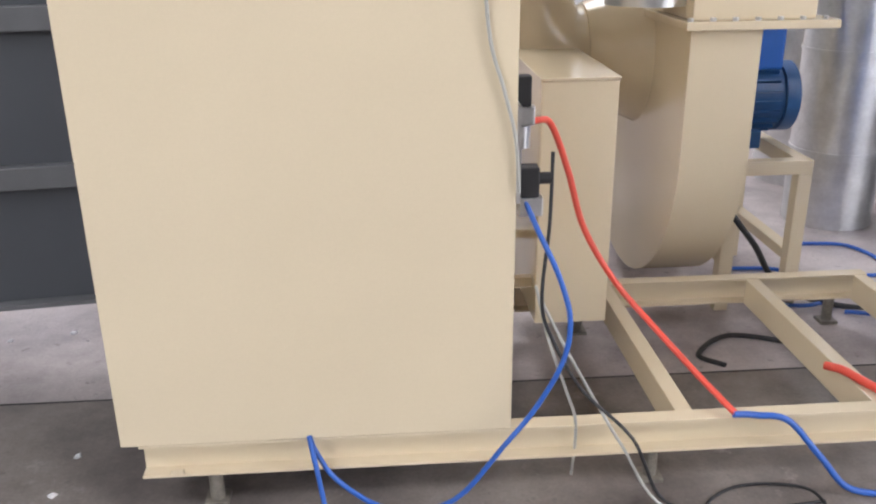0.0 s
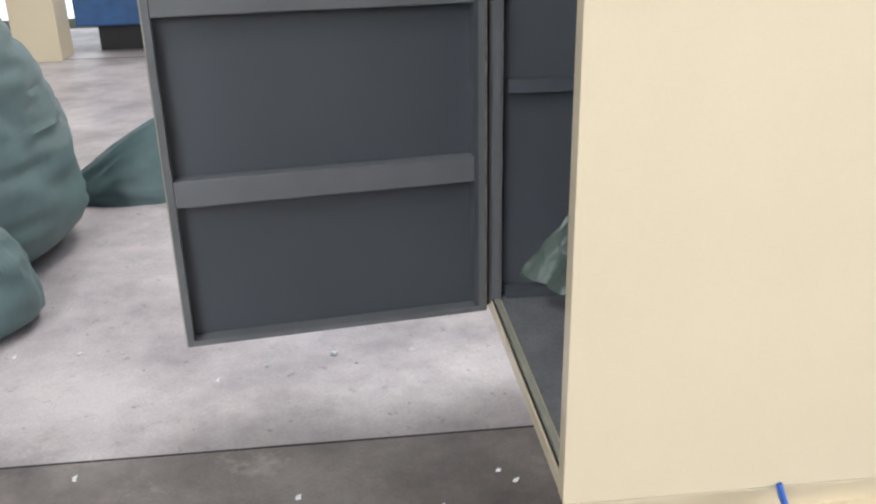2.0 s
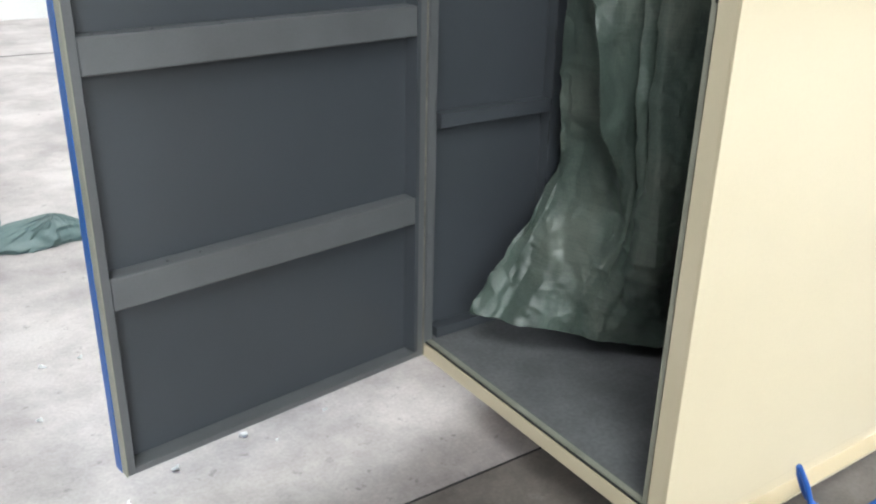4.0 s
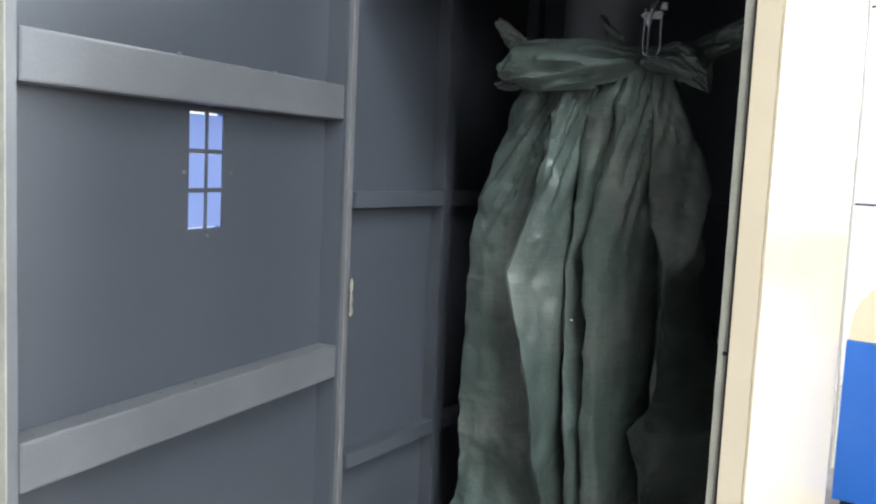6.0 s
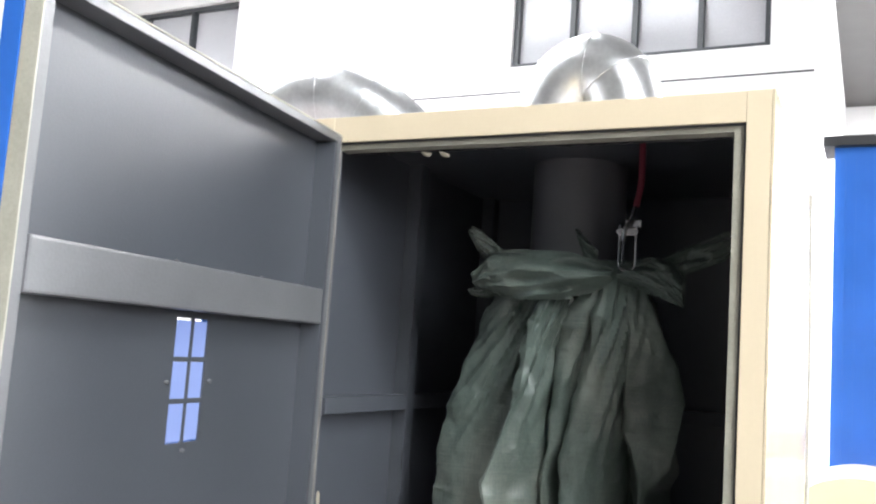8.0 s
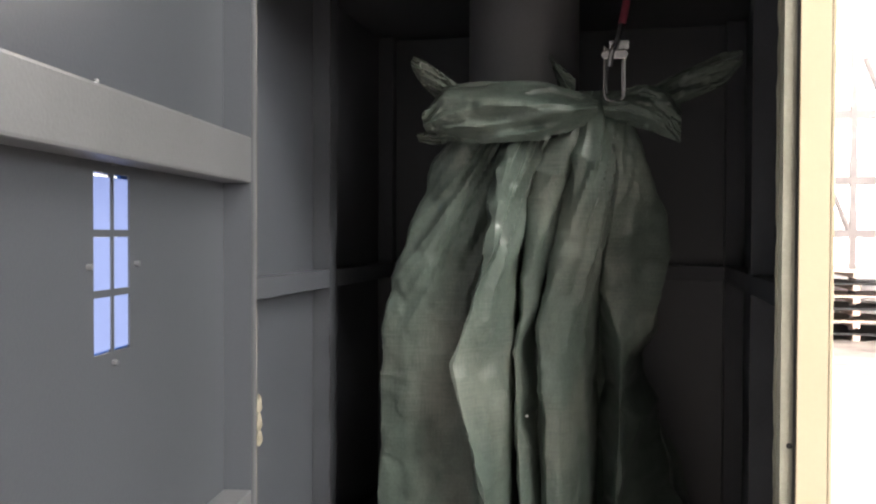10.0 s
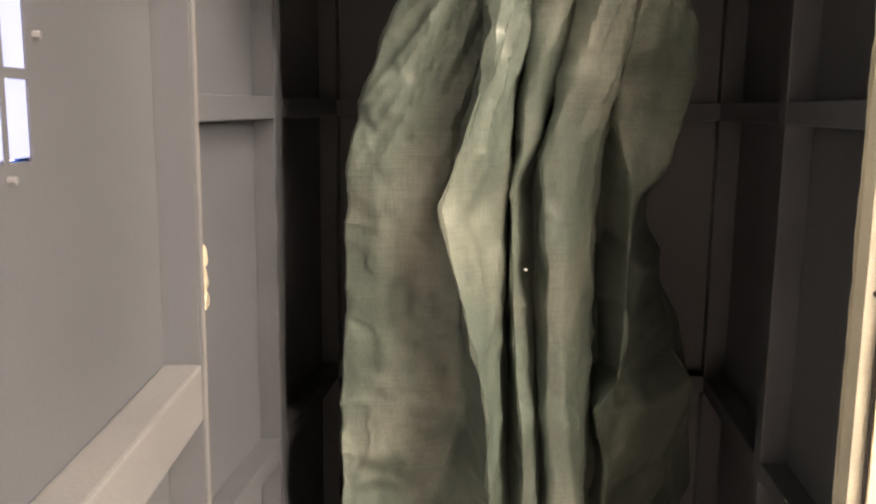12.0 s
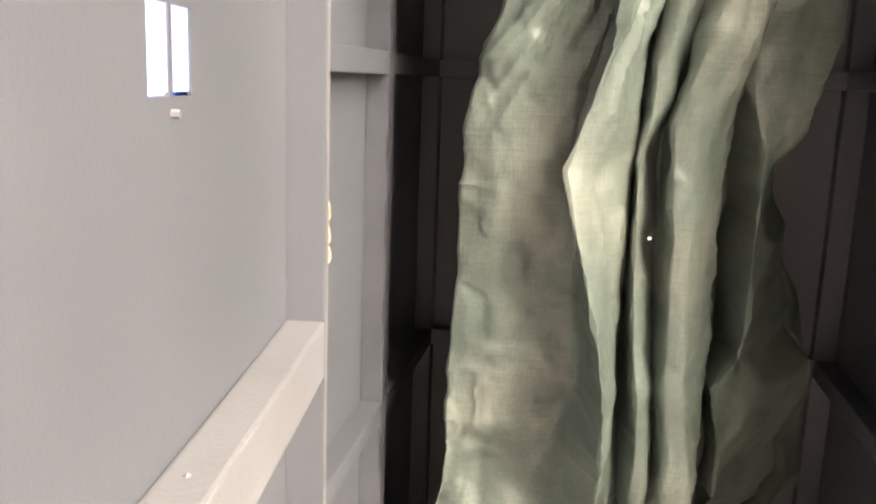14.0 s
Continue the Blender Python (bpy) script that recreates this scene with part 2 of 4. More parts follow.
def tube(bm, points, r, n=10, steps=8, radius=None):
    line = smooth_line(points, steps) if steps > 1 else [Vector(p) for p in points]
    side = Vector((0.31, 0.57, 0.76))
    rings = []
    for i, c in enumerate(line):
        d = (line[min(i + 1, len(line) - 1)] - line[max(i - 1, 0)]).normalized()
        side = (side - d * side.dot(d)).normalized()
        up = d.cross(side)
        rr = radius(i / (len(line) - 1)) if radius else r
        rings.append([bm.verts.new(c + rr * (math.cos(2 * math.pi * k / n) * side + math.sin(2 * math.pi * k / n) * up)) for k in range(n)])
    for a, b in zip(rings, rings[1:]):
        for k in range(n):
            bm.faces.new((a[k], a[(k + 1) % n], b[(k + 1) % n], b[k]))
    bm.faces.new(list(reversed(rings[0])))
    bm.faces.new(rings[-1])
    return bm


def finish(name, bm, mat, smooth=False):
    bmesh.ops.recalc_face_normals(bm, faces=bm.faces)
    me = bpy.data.meshes.new(name)
    bm.to_mesh(me)
    bm.free()
    me.materials.append(mat)
    if smooth:
        me.shade_smooth()
        me.set_sharp_from_angle(angle=radians(38))
    return new(name, me)


def thing(name, label, category, group="", at=(0, 0, 0)):
    ob = new(name)
    ob.location = at
    return tagged(ob, label, category, group)


def part(name, bm, mat, parent, label="", smooth=False):
    ob = finish(name, bm, mat, smooth)
    ob.parent = parent
    if label:
        tagged(ob, label)
    return ob


def structure(name, bm, mat, label, smooth=False):
    return tagged(finish(name, bm, mat, smooth), label, name.split("_")[0], "", "structure")


# ---------------- hall ----------------
X0, X1, Y0, Y1, H = -7.0, 14.0, -7.0, 9.0, 6.0
bm = bmesh.new()
bmesh.ops.create_grid(bm, x_segments=60, y_segments=60, size=0.5)
for v in bm.verts:
    v.co = Vector(((X0 + X1) / 2 + v.co.x * (X1 - X0 + 0.4), (Y0 + Y1) / 2 + v.co.y * (Y1 - Y0 + 0.4), 0))
structure("floor", bm, CONCRETE, "worn grey concrete workshop floor with dust and scraps")
structure("floor_joint", boxed(X0, X1, 0.567, 0.573, 0, 0.0015), BLACK, "thin dark straight joint in the concrete")
structure("floor_joint", boxed(X0, X1, 7.0, 7.02, 0, 0.0015), BLACK, "thin dark straight joint in the concrete")


def wall(name, axis, pos, lo, hi, holes, label, outward, mat=WHITE):
    """A wall 0.2 thick across axis at pos, with rectangular holes (a0, a1, z0, z1)."""
    cuts = sorted({lo, hi, *[h[0] for h in holes], *[h[1] for h in holes]})
    zs = sorted({0.0, H, *[h[2] for h in holes], *[h[3] for h in holes]})
    bm = bmesh.new()
    for a0, a1 in zip(cuts, cuts[1:]):
        for z0, z1 in zip(zs, zs[1:]):
            ca, cz = (a0 + a1) / 2, (z0 + z1) / 2
            if any(h[0] < ca < h[1] and h[2] < cz < h[3] for h in holes):
                continue
            p0, p1 = sorted((pos, pos + 0.2 * outward))
            if axis == "x":
                box(bm, p0, p1, a0, a1, z0, z1)
            else:
                box(bm, a0, a1, p0, p1, z0, z1)
    bmesh.ops.remove_doubles(bm, verts=bm.verts, dist=1e-4)
    return structure(name, bm, mat, label)


XP, YP = 6.0, 0.3   # corner of the office block
wall("wall_partition", "x", XP, YP, Y1, [(0.65, 3.0, 4.3, 5.4), (6.4, 8.6, 4.3, 5.4)], "white plastered office wall with upper windows", 1)
wall("wall_office", "y", YP, XP + 0.2, X1, [], "white plastered wall", 1)
wall("wall_east", "x", X1, Y0, YP, [(-5.0, -0.4, 0.9, 5.2)], "white plastered end wall with a tall window", 1)
wall("wall_north", "y", Y1, X0 - 0.2, X1 + 0.2, [(-6.3, -2.4, 0.0, 3.0)], "white plastered wall with a wide open doorway", 1)
wall("wall_south", "y", Y0, X0 - 0.2, X1 + 0.2, [(-6.1, -1.7, 2.4, 5.2), (5.2, 12.2, 0.6, 4.8)], "dull grey sheeted wall with wide windows", -1, DULL)
wall("wall_west", "x", X0, Y0, Y1, [], "dull grey sheeted wall", -1, DULL)
ROOFLIGHTS = [(-4.2, -2.4, -6.5, -1.7), (2.4, 4.0, 1.5, 7.5), (-0.6, 1.0, 2.7, 7.7), (5.5, 11.5, -4.2, -2.6)]
bm = bmesh.new()
xs = sorted({X0 - 0.2, X1 + 0.2, *[r[0] for r in ROOFLIGHTS], *[r[1] for r in ROOFLIGHTS]})
ys = sorted({Y0 - 0.2, Y1 + 0.2, *[r[2] for r in ROOFLIGHTS], *[r[3] for r in ROOFLIGHTS]})
for xa, xb in zip(xs, xs[1:]):
    for ya, yb in zip(ys, ys[1:]):
        if not any(r[0] < (xa + xb) / 2 < r[1] and r[2] < (ya + yb) / 2 < r[3] for r in ROOFLIGHTS):
            box(bm, xa, xb, ya, yb, H, H + 0.2)
bmesh.ops.remove_doubles(bm, verts=bm.verts, dist=1e-4)
structure("ceiling", bm, DULL, "dull grey workshop roof sheeting with open rooflights")
structure("backdrop", boxed(X0 - 0.2, X1 + 0.2, Y0 - 0.2, Y1 + 0.2, H + 0.8, H + 0.85), DAYLIGHT, "bright daylight above the rooflights")


def window(name, axis, pos, a0, a1, z0, z1, ncol, nrow, label, mat=DARKFRAME, w=0.05):
    win = tagged(new(name), label, "window", "", "structure")
    def bar(nm, b0, b1, c0, c1):
        b = boxed(pos - 0.04, pos + 0.04, b0, b1, c0, c1) if axis == "x" else boxed(b0, b1, pos - 0.04, pos + 0.04, c0, c1)
        part(nm, b, mat, win)
    bar("window_frame", a0, a0 + w, z0, z1)
    bar("window_frame", a1 - w, a1, z0, z1)
    bar("window_frame", a0 + w, a1 - w, z0, z0 + w)
    bar("window_frame", a0 + w, a1 - w, z1 - w, z1)
    for i in range(1, ncol):
        c = a0 + (a1 - a0) * i / ncol
        bar("mullion", c - w / 2, c + w / 2, z0 + w, z1 - w)
    for i in range(1, nrow):
        c = z0 + (z1 - z0) * i / nrow
        for j in range(ncol):
            e0 = a0 + (a1 - a0) * j / ncol + (w if j == 0 else w / 2)
            e1 = a0 + (a1 - a0) * (j + 1) / ncol - (w if j == ncol - 1 else w / 2)
            bar("transom", e0, e1, c - w, c + w)
    return win


window("window_1", "x", X1 + 0.1, -5.0, -0.4, 0.9, 5.2, 3, 5, "tall window with wide pale horizontal bars", WHITE, 0.16)
window("window_2", "x", XP + 0.1, 0.65, 3.0, 4.3, 5.4, 4, 1, "dark-framed upper window with grey panes")
window("window_3", "x", XP + 0.1, 6.4, 8.6, 4.3, 5.4, 3, 1, "dark-framed upper window with grey panes")
window("window_4", "y", Y0 - 0.1, -6.1, -1.7, 2.4, 5.2, 4, 2, "wide workshop window with pale frame", WHITE)
window("window_5", "y", Y0 - 0.1, 5.2, 12.2, 0.6, 4.8, 6, 3, "wide workshop window with pale frame", WHITE)
structure("backdrop", boxed(X1 + 1.2, X1 + 1.25, Y0, YP, 0, H), DAYLIGHT, "bright daylight outside the window")
structure("backdrop", boxed(X0 - 0.3, X1 + 0.3, Y1 + 1.2, Y1 + 1.25, 0, H), YARD, "bright daylight outside the doorway")
structure("backdrop", boxed(X0, X1, Y0 - 1.25, Y0 - 1.2, 0, H), DAYLIGHT, "bright daylight outside the window")
OFFICE = material("office_glass", (0.42, 0.42, 0.44), 0.12, vary=0.2, scale=0.6)
structure("office_panes", boxed(XP + 0.13, XP + 0.14, YP + 0.3, Y1 - 0.1, 4.2, 5.5), OFFICE, "grey reflecting panes of the office windows")

for z in (1.36, 2.86, 4.05):
    structure("wall_joint", boxed(XP - 0.003, XP - 0.0005, YP, Y1, z - 0.008, z + 0.008), DARKFRAME, "thin dark joint between white wall panels")

# ---------------- cabinet ----------------
W, D, ZB, ZT = 0.925, 0.93, 0.197, 2.053   # width (y), depth (x), bottom, top
cabinet = thing("bag_cabinet", "cream steel dust collector cabinet with dark grey inside, door open", "cabinet", at=(0, 0, 0))
S = 0.003
part("side_panel", boxed(-0.003, D, -0.002, S, ZB, ZT, 0.0012), CREAM, cabinet, "plain cream painted steel side")
part("side_panel", boxed(0.002, D, W - S, W, ZB, ZT, 0.001), CREAM, cabinet)
part("back_panel", boxed(D - S, D, S, W - S, ZB, ZT - S), CREAM, cabinet)
part("top_panel", boxed(0.002, D, S, W - S, ZT - S, ZT), CREAM, cabinet)
# grey lining
T = 0.012
part("lining", boxed(0.035, D - T, S + 0.001, T, ZB + 0.04, ZT - T), GREY, cabinet, "dark grey painted inner wall")
part("lining", boxed(0.035, D - T, W - T, W - S - 0.001, ZB + 0.04, ZT - T), GREY, cabinet, "dark grey painted inner wall")
part("lining", boxed(D - T, D - S - 0.001, T, W - T, ZB + 0.04, ZT - T), GREY, cabinet, "dark grey painted inner wall")
part("lining", boxed(0.035, D - T, T, W - T, ZT - T, ZT - S - 0.001), GREY, cabinet, "dark grey painted inner roof")
part("floor_plate", boxed(0.03, D - S, S, W - S, ZB + 0.02, ZB + 0.038), PLATE, cabinet, "dusty dark grey floor plate")
# front frame round the opening
JR, JL, LT, SB = 0.044, 0.878, 1.998, 0.236
part("stile", boxed(-0.002, 0.032, S + 0.0005, JR, ZB, ZT, 0.001), CREAM, cabinet)
part("stile", boxed(-0.002, 0.032, JL, W + 0.001, ZB, ZT, 0.002), CREAM, cabinet)
part("lintel", boxed(-0.001, 0.031, JR, JL, LT, ZT, 0.002), CREAM, cabinet)
part("sill", boxed(-0.001, 0.031, JR, JL, ZB, SB, 0.002), CREAM, cabinet)
part("rebate", boxed(0.007, 0.045, JR, JR + 0.020, SB, LT), EDGE, cabinet, "chipped pale edge strip")
part("rebate", boxed(0.004, 0.020, JL - 0.010, JL, SB, LT), GREY_EDGE, cabinet, "grey hinge strip")
part("rebate", boxed(0.010, 0.045, JR + 0.020, JL - 0.010, LT - 0.014, LT), EDGE, cabinet, "chipped pale edge strip")
part("rebate", boxed(0.010, 0.024, JR + 0.020, JL - 0.010, SB, SB + 0.006), EDGE, cabinet, "chipped pale edge strip")
# ragged seal along the opening


def ragged(n, along, across, seed):
    """A thin strip: along(t) gives the fixed edge, across the way it is torn."""
    bm = bmesh.new()
    rows = []
    for i in range(n + 1):
        t = i / n
        w = 0.0035 + 0.0022 * noise.noise(Vector((t * 60, seed, 0))) + 0.002 * noise.noise(Vector((t * 17, seed, 4)))
        a = Vector(along(t))
        b = a + max(0.001, w) * Vector(across)
        rows.append([bm.verts.new(q) for q in (a, b, b + Vector((0.003, 0, 0)), a + Vector((0.003, 0, 0)))])
    for r0, r1 in zip(rows, rows[1:]):
        for k in range(4):
            bm.faces.new((r0[k], r0[(k + 1) % 4], r1[(k + 1) % 4], r1[k]))
    return bm


part("seal", ragged(160, lambda t: (0.042, JR + 0.020, SB + 0.01 + t * (LT - SB - 0.02)), (0, 1, 0), 1.0), EDGE, cabinet, "ragged pale sealing strip")
part("seal", ragged(120, lambda t: (0.042, JR + 0.03 + t * (JL - JR - 0.05), LT - 0.014), (0, 0, -1), 2.0), BLACK, cabinet, "dark ragged sealing strip")
part("gasket", boxed(0.002, 0.006, JR + 0.0005, JR + 0.004, SB, LT), BLACK, cabinet, "thin dark gasket line")
part("gasket", boxed(0.002, 0.006, JR + 0.004, JL - 0.012, LT - 0.004, LT - 0.0005), BLACK, cabinet, "thin dark gasket line")
part("gasket", boxed(0.003, 0.0075, JR + 0.004, JL - 0.012, SB + 0.0005, SB + 0.004), BLACK, cabinet, "thin dark gasket line")
bm = bmesh.new()
rod(bm, (0.0055, 0.052, 1.240), (0.0069, 0.052, 1.240), 0.0042, 10)
part("screw_hole", bm, BLACK, cabinet, "small dark screw hole")
# inner posts and rails
R1Z, R2Z, RH = 1.462, 0.868, 0.036
for y0, y1 in ((T, 0.056), (W - 0.050, W - T)):
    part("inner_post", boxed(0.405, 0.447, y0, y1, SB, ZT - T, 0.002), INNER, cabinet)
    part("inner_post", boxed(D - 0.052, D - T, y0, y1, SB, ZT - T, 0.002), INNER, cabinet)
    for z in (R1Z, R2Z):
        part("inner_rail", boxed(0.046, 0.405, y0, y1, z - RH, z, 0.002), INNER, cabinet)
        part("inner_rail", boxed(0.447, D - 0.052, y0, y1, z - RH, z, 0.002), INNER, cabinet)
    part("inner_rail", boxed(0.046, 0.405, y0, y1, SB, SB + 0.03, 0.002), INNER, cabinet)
for k in range(13):
    z = SB + 0.10 + k * 0.135
    if min(abs(z - R1Z), abs(z - R2Z)) > 0.06:
        part("weld_gap", boxed(0.4035, 0.4049, W - 0.0505, W - 0.0492, z, z + 0.055 + 0.02 * math.sin(k * 2.3)), BLACK, cabinet, "dark gap between welds")
for z in (R1Z, R2Z):
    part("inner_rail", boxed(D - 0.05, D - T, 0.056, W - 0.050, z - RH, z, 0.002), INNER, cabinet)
bm = bmesh.new()
rod(bm, (0.50, 0.49, 1.70), (0.50, 0.49, ZT - T), 0.112, 40)
part("inlet_pipe", bm, GREY_EDGE, cabinet, "grey round inlet pipe", True)

# ---------------- door ----------------
door = thing("cabinet_door", "open cabinet door, dark grey inside with cross rails, blue outer skin", "door")
DD = Vector((-0.9921, -0.1260, 0))
DN = Vector((0.1260, -0.9921, 0))
door.matrix_world = Matrix(((DD.x, DN.x, 0, -0.034), (DD.y, DN.y, 0, 0.840), (0, 0, 1, 0), (0, 0, 0, 1)))
# in the door: x from hinge to free edge, y towards the room it faces, z up
U0, U1, DZ0, DZ1, SH = -0.012, 0.810, 0.218, 2.005, 0.045
W0, W1, WZ0, WZ1 = 0.340, 0.427, 1.403, 1.602
bm = bmesh.new()
cols, rws, g = 2, 3, 0.008
ux = [U0 + 0.003]
for i in range(cols):
    a = W0 + (W1 - W0) * i / cols
    b = W0 + (W1 - W0) * (i + 1) / cols
    ux += [a + (0 if i == 0 else g / 2), b - (0 if i == cols - 1 else g / 2)]
ux.append(U1 - 0.003)
uz = [DZ0 + 0.003]
for i in range(rws):
    a = WZ0 + (WZ1 - WZ0) * i / rws
    b = WZ0 + (WZ1 - WZ0) * (i + 1) / rws
    uz += [a + (0 if i == 0 else g / 2), b - (0 if i == rws - 1 else g / 2)]
uz.append(DZ1 - 0.003)
for i in range(len(ux) - 1):
    for j in range(len(uz) - 1):
        if i % 2 == 1 and j % 2 == 1 and 0 < i < len(ux) - 2 and 0 < j < len(uz) - 2:
            continue
        box(bm, ux[i], ux[i + 1], -SH - 0.003, -SH, uz[j], uz[j + 1])
bmesh.ops.remove_doubles(bm, verts=bm.verts, dist=1e-5)
part("inner_sheet", bm, GREY, door, "dark grey sheet with six small window slots")

# rim: grey lip inside, cream edge, blue skin behind
for a0, a1, c0, c1 in ((U0, U0 + 0.018, DZ0, DZ1), (U1 - 0.018, U1, DZ0, DZ1), (U0 + 0.018, U1 - 0.018, DZ0, DZ0 + 0.016), (U0 + 0.018, U1 - 0.018, DZ1 - 0.016, DZ1)):
    part("rim", boxed(a0, a1, -SH, -0.002, c0, c1, 0.0015), GREY_EDGE, door, "grey folded rim")
part("edge_strip", boxed(U1, U1 + 0.003, -0.028, 0.0, DZ0 - 0.002, DZ1 + 0.002, 0.001), EDGE, door, "cream painted free edge")
part("edge_strip", boxed(U0, U1, -0.036, -0.001, DZ1, DZ1 + 0.003, 0.001), EDGE, door, "cream painted top edge")
part("outer_skin", boxed(U0 - 0.004, U0 + 0.002, -0.060, -0.049, DZ0 - 0.004, DZ1 + 0.004), BLUE, door, "blue painted skin edge")
part("outer_skin", boxed(U1 - 0.002, U1 + 0.004, -0.060, -0.029, DZ0 - 0.004, DZ1 + 0.004, 0.001), BLUE, door, "blue painted skin edge")
for b0, b1, c0, c1 in ((U0 + 0.003, W0, DZ0, DZ1), (W1, U1 - 0.003, DZ0, DZ1), (W0, W1, DZ0, WZ0), (W0, W1, WZ1, DZ1)):
    part("outer_skin", boxed(b0, b1, -0.060, -0.057, c0, c1), BLUE, door, "blue painted outer face")
for z in (1.677, 1.136, 0.671):
    part("cross_rail", boxed(U0 + 0.03, U1 - 0.019, -SH, 0.0, z - 0.064, z + 0.006, 0.004), GREY_EDGE, door, "grey folded cross rail")
part("hinge_leaf", boxed(U0 - 0.055, U0 - 0.001, -0.030, -0.024, DZ0 + 0.01, DZ1 - 0.01), GREY_EDGE, door, "grey hinge strip along the cabinet")
part("hinge_rod", tube(bmesh.new(), [(U0 - 0.004, -0.006, DZ0), (U0 - 0.004, -0.006, 1.0), (U0 - 0.004, -0.006, DZ1)], 0.0035, 8), HINGE, door, "brownish worn hinge edge", True)
part("hinge_gap", boxed(U0 - 0.016, U0 - 0.009, -0.0235, -0.018, DZ0 + 0.01, DZ1 - 0.01), BLACK, door, "dark gap beside the hinge")
bead_rng = random.Random(3)
for z in (1.683, 1.140, 0.677):
    for k in range(5):
        b = bmesh.new()
        bmesh.ops.create_icosphere(b, subdivisions=1, radius=0.0038, matrix=Matrix.Translation((bead_rng.uniform(0.06, 0.76), -0.003 - bead_rng.uniform(0, 0.03), z + 0.0008)))
        part("paint_bead", b, GREY_EDGE, door, "", True)
part("hinge_angle", boxed(U0 + 0.018, U0 + 0.03, -SH, -0.001, DZ0 + 0.02, DZ1 - 0.02, 0.001), GREY, door)
# panes emit bluish light of their own in place of daylight coming through
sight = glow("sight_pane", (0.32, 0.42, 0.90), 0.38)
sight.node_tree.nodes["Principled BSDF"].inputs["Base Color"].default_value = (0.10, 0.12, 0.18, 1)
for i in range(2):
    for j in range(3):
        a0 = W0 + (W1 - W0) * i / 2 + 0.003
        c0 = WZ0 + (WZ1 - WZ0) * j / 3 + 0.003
        part("sight_pane", boxed(a0, a0 + 0.037, -SH - 0.0045, -SH - 0.001, c0, c0 + 0.059), sight, door, "pane with its own bluish glow for the daylight behind")
for u, z in ((W0 - 0.014, 1.5), (W1 + 0.014, 1.5), ((W0 + W1) / 2, WZ0 - 0.012), ((W0 + W1) / 2, WZ1 + 0.012), (0.79, 1.055), (0.79, 1.15)):
    bm = bmesh.new()
    rod(bm, (u, -SH, z), (u, -SH + 0.006, z), 0.0033, 6)
    part("nut", bm, GREY_EDGE, door, "small dull nut", False)

# ---------------- base frame ----------------
base = thing("base_frame", "cream painted welded steel channel base frame", "frame")


def channel(xa, xb, y, z0=0.105, z1=0.195, flange=0.045, t=0.007):
    """A C channel along x in one closed mesh: web at y, both flanges towards -y."""
    out = [(y, z0), (y, z1), (y - flange, z1), (y - flange, z1 - t), (y - t, z1 - t), (y - t, z0 + t), (y - flange, z0 + t), (y - flange, z0)]
    bm = bmesh.new()
    va = [bm.verts.new((xa, *p)) for p in out]
    vb = [bm.verts.new((xb, *p)) for p in out]
    bm.faces.new(va)
    bm.faces.new(list(reversed(vb)))
    for i in range(8):
        j = (i + 1) % 8
        bm.faces.new((va[i], va[j], vb[j], vb[i]))
    return bm


FT, FB = 0.195, 0.105
for y in (0.045, 0.90):
    part("long_channel", channel(0.037 if y < 0.5 else 0.16, 2.3, y), CREAM, base, "cream steel channel with two flanges")
for x in (0.14, 1.355, 1.87, 2.25):
    part("cross_member", boxed(x, x + 0.045, 0.046, 0.853, FB, FT - 0.001, 0.003), CREAM, base)
for x in (0.2, 1.3, 2.2):
    for y in (0.03, 0.88):
        if x < 1 and y > 0.5:
            continue
        bm = boxed(x - 0.03, x + 0.03, y - 0.015, y + 0.045, 0.0, 0.012, 0.002)
        rod(bm, (x, y + 0.015, 0.01), (x, y + 0.015, FB), 0.018, 14)
        part("foot", bm, HINGE, base, "dull levelling foot")
for x in (0.105, 2.02):
    part("bolt_tab", boxed(x, x + 0.03, -0.002, 0.008, FB + 0.006, FB + 0.02), CREAM, base)

# ---------------- control box ----------------
ctrl = thing("control_box", "tall narrow cream sheet steel box beside the cabinet", "box")
part("body", boxed(1.088, 1.307, 0.565, 1.12, 0.20, 0.937, 0.004), CREAM, ctrl)
part("lid", boxed(1.084, 1.311, 0.560, 1.124, 0.938, 0.946, 0.002), CREAM, ctrl)
for y in (0.62, 1.05):
    part("bracket", boxed(0.932, 1.087, y, y + 0.03, 0.3, 0.33), CREAM, ctrl)
filt = thing("filter_pot", "cream painted block on the cabinet back", "filter")
part("body", boxed(0.932, 1.04, 0.66, 0.86, 0.24, 0.80, 0.004), CREAM, filt)

# ---------------- fan ----------------
fan = thing("blower", "cream painted centrifugal blower with spiral casing", "blower")
FX0, FX1, CY, CZ = 1.58, 1.80, 1.385, 0.64


def scroll(n=56):
    pts = []
    for i in range(n + 1):
        a = math.pi - 2 * math.pi * 0.80 * i / n
        r = 0.59 - 0.06 * i / n
        pts.append((CY + r * math.cos(a), CZ - r * math.sin(a) * 0.98))
    return pts


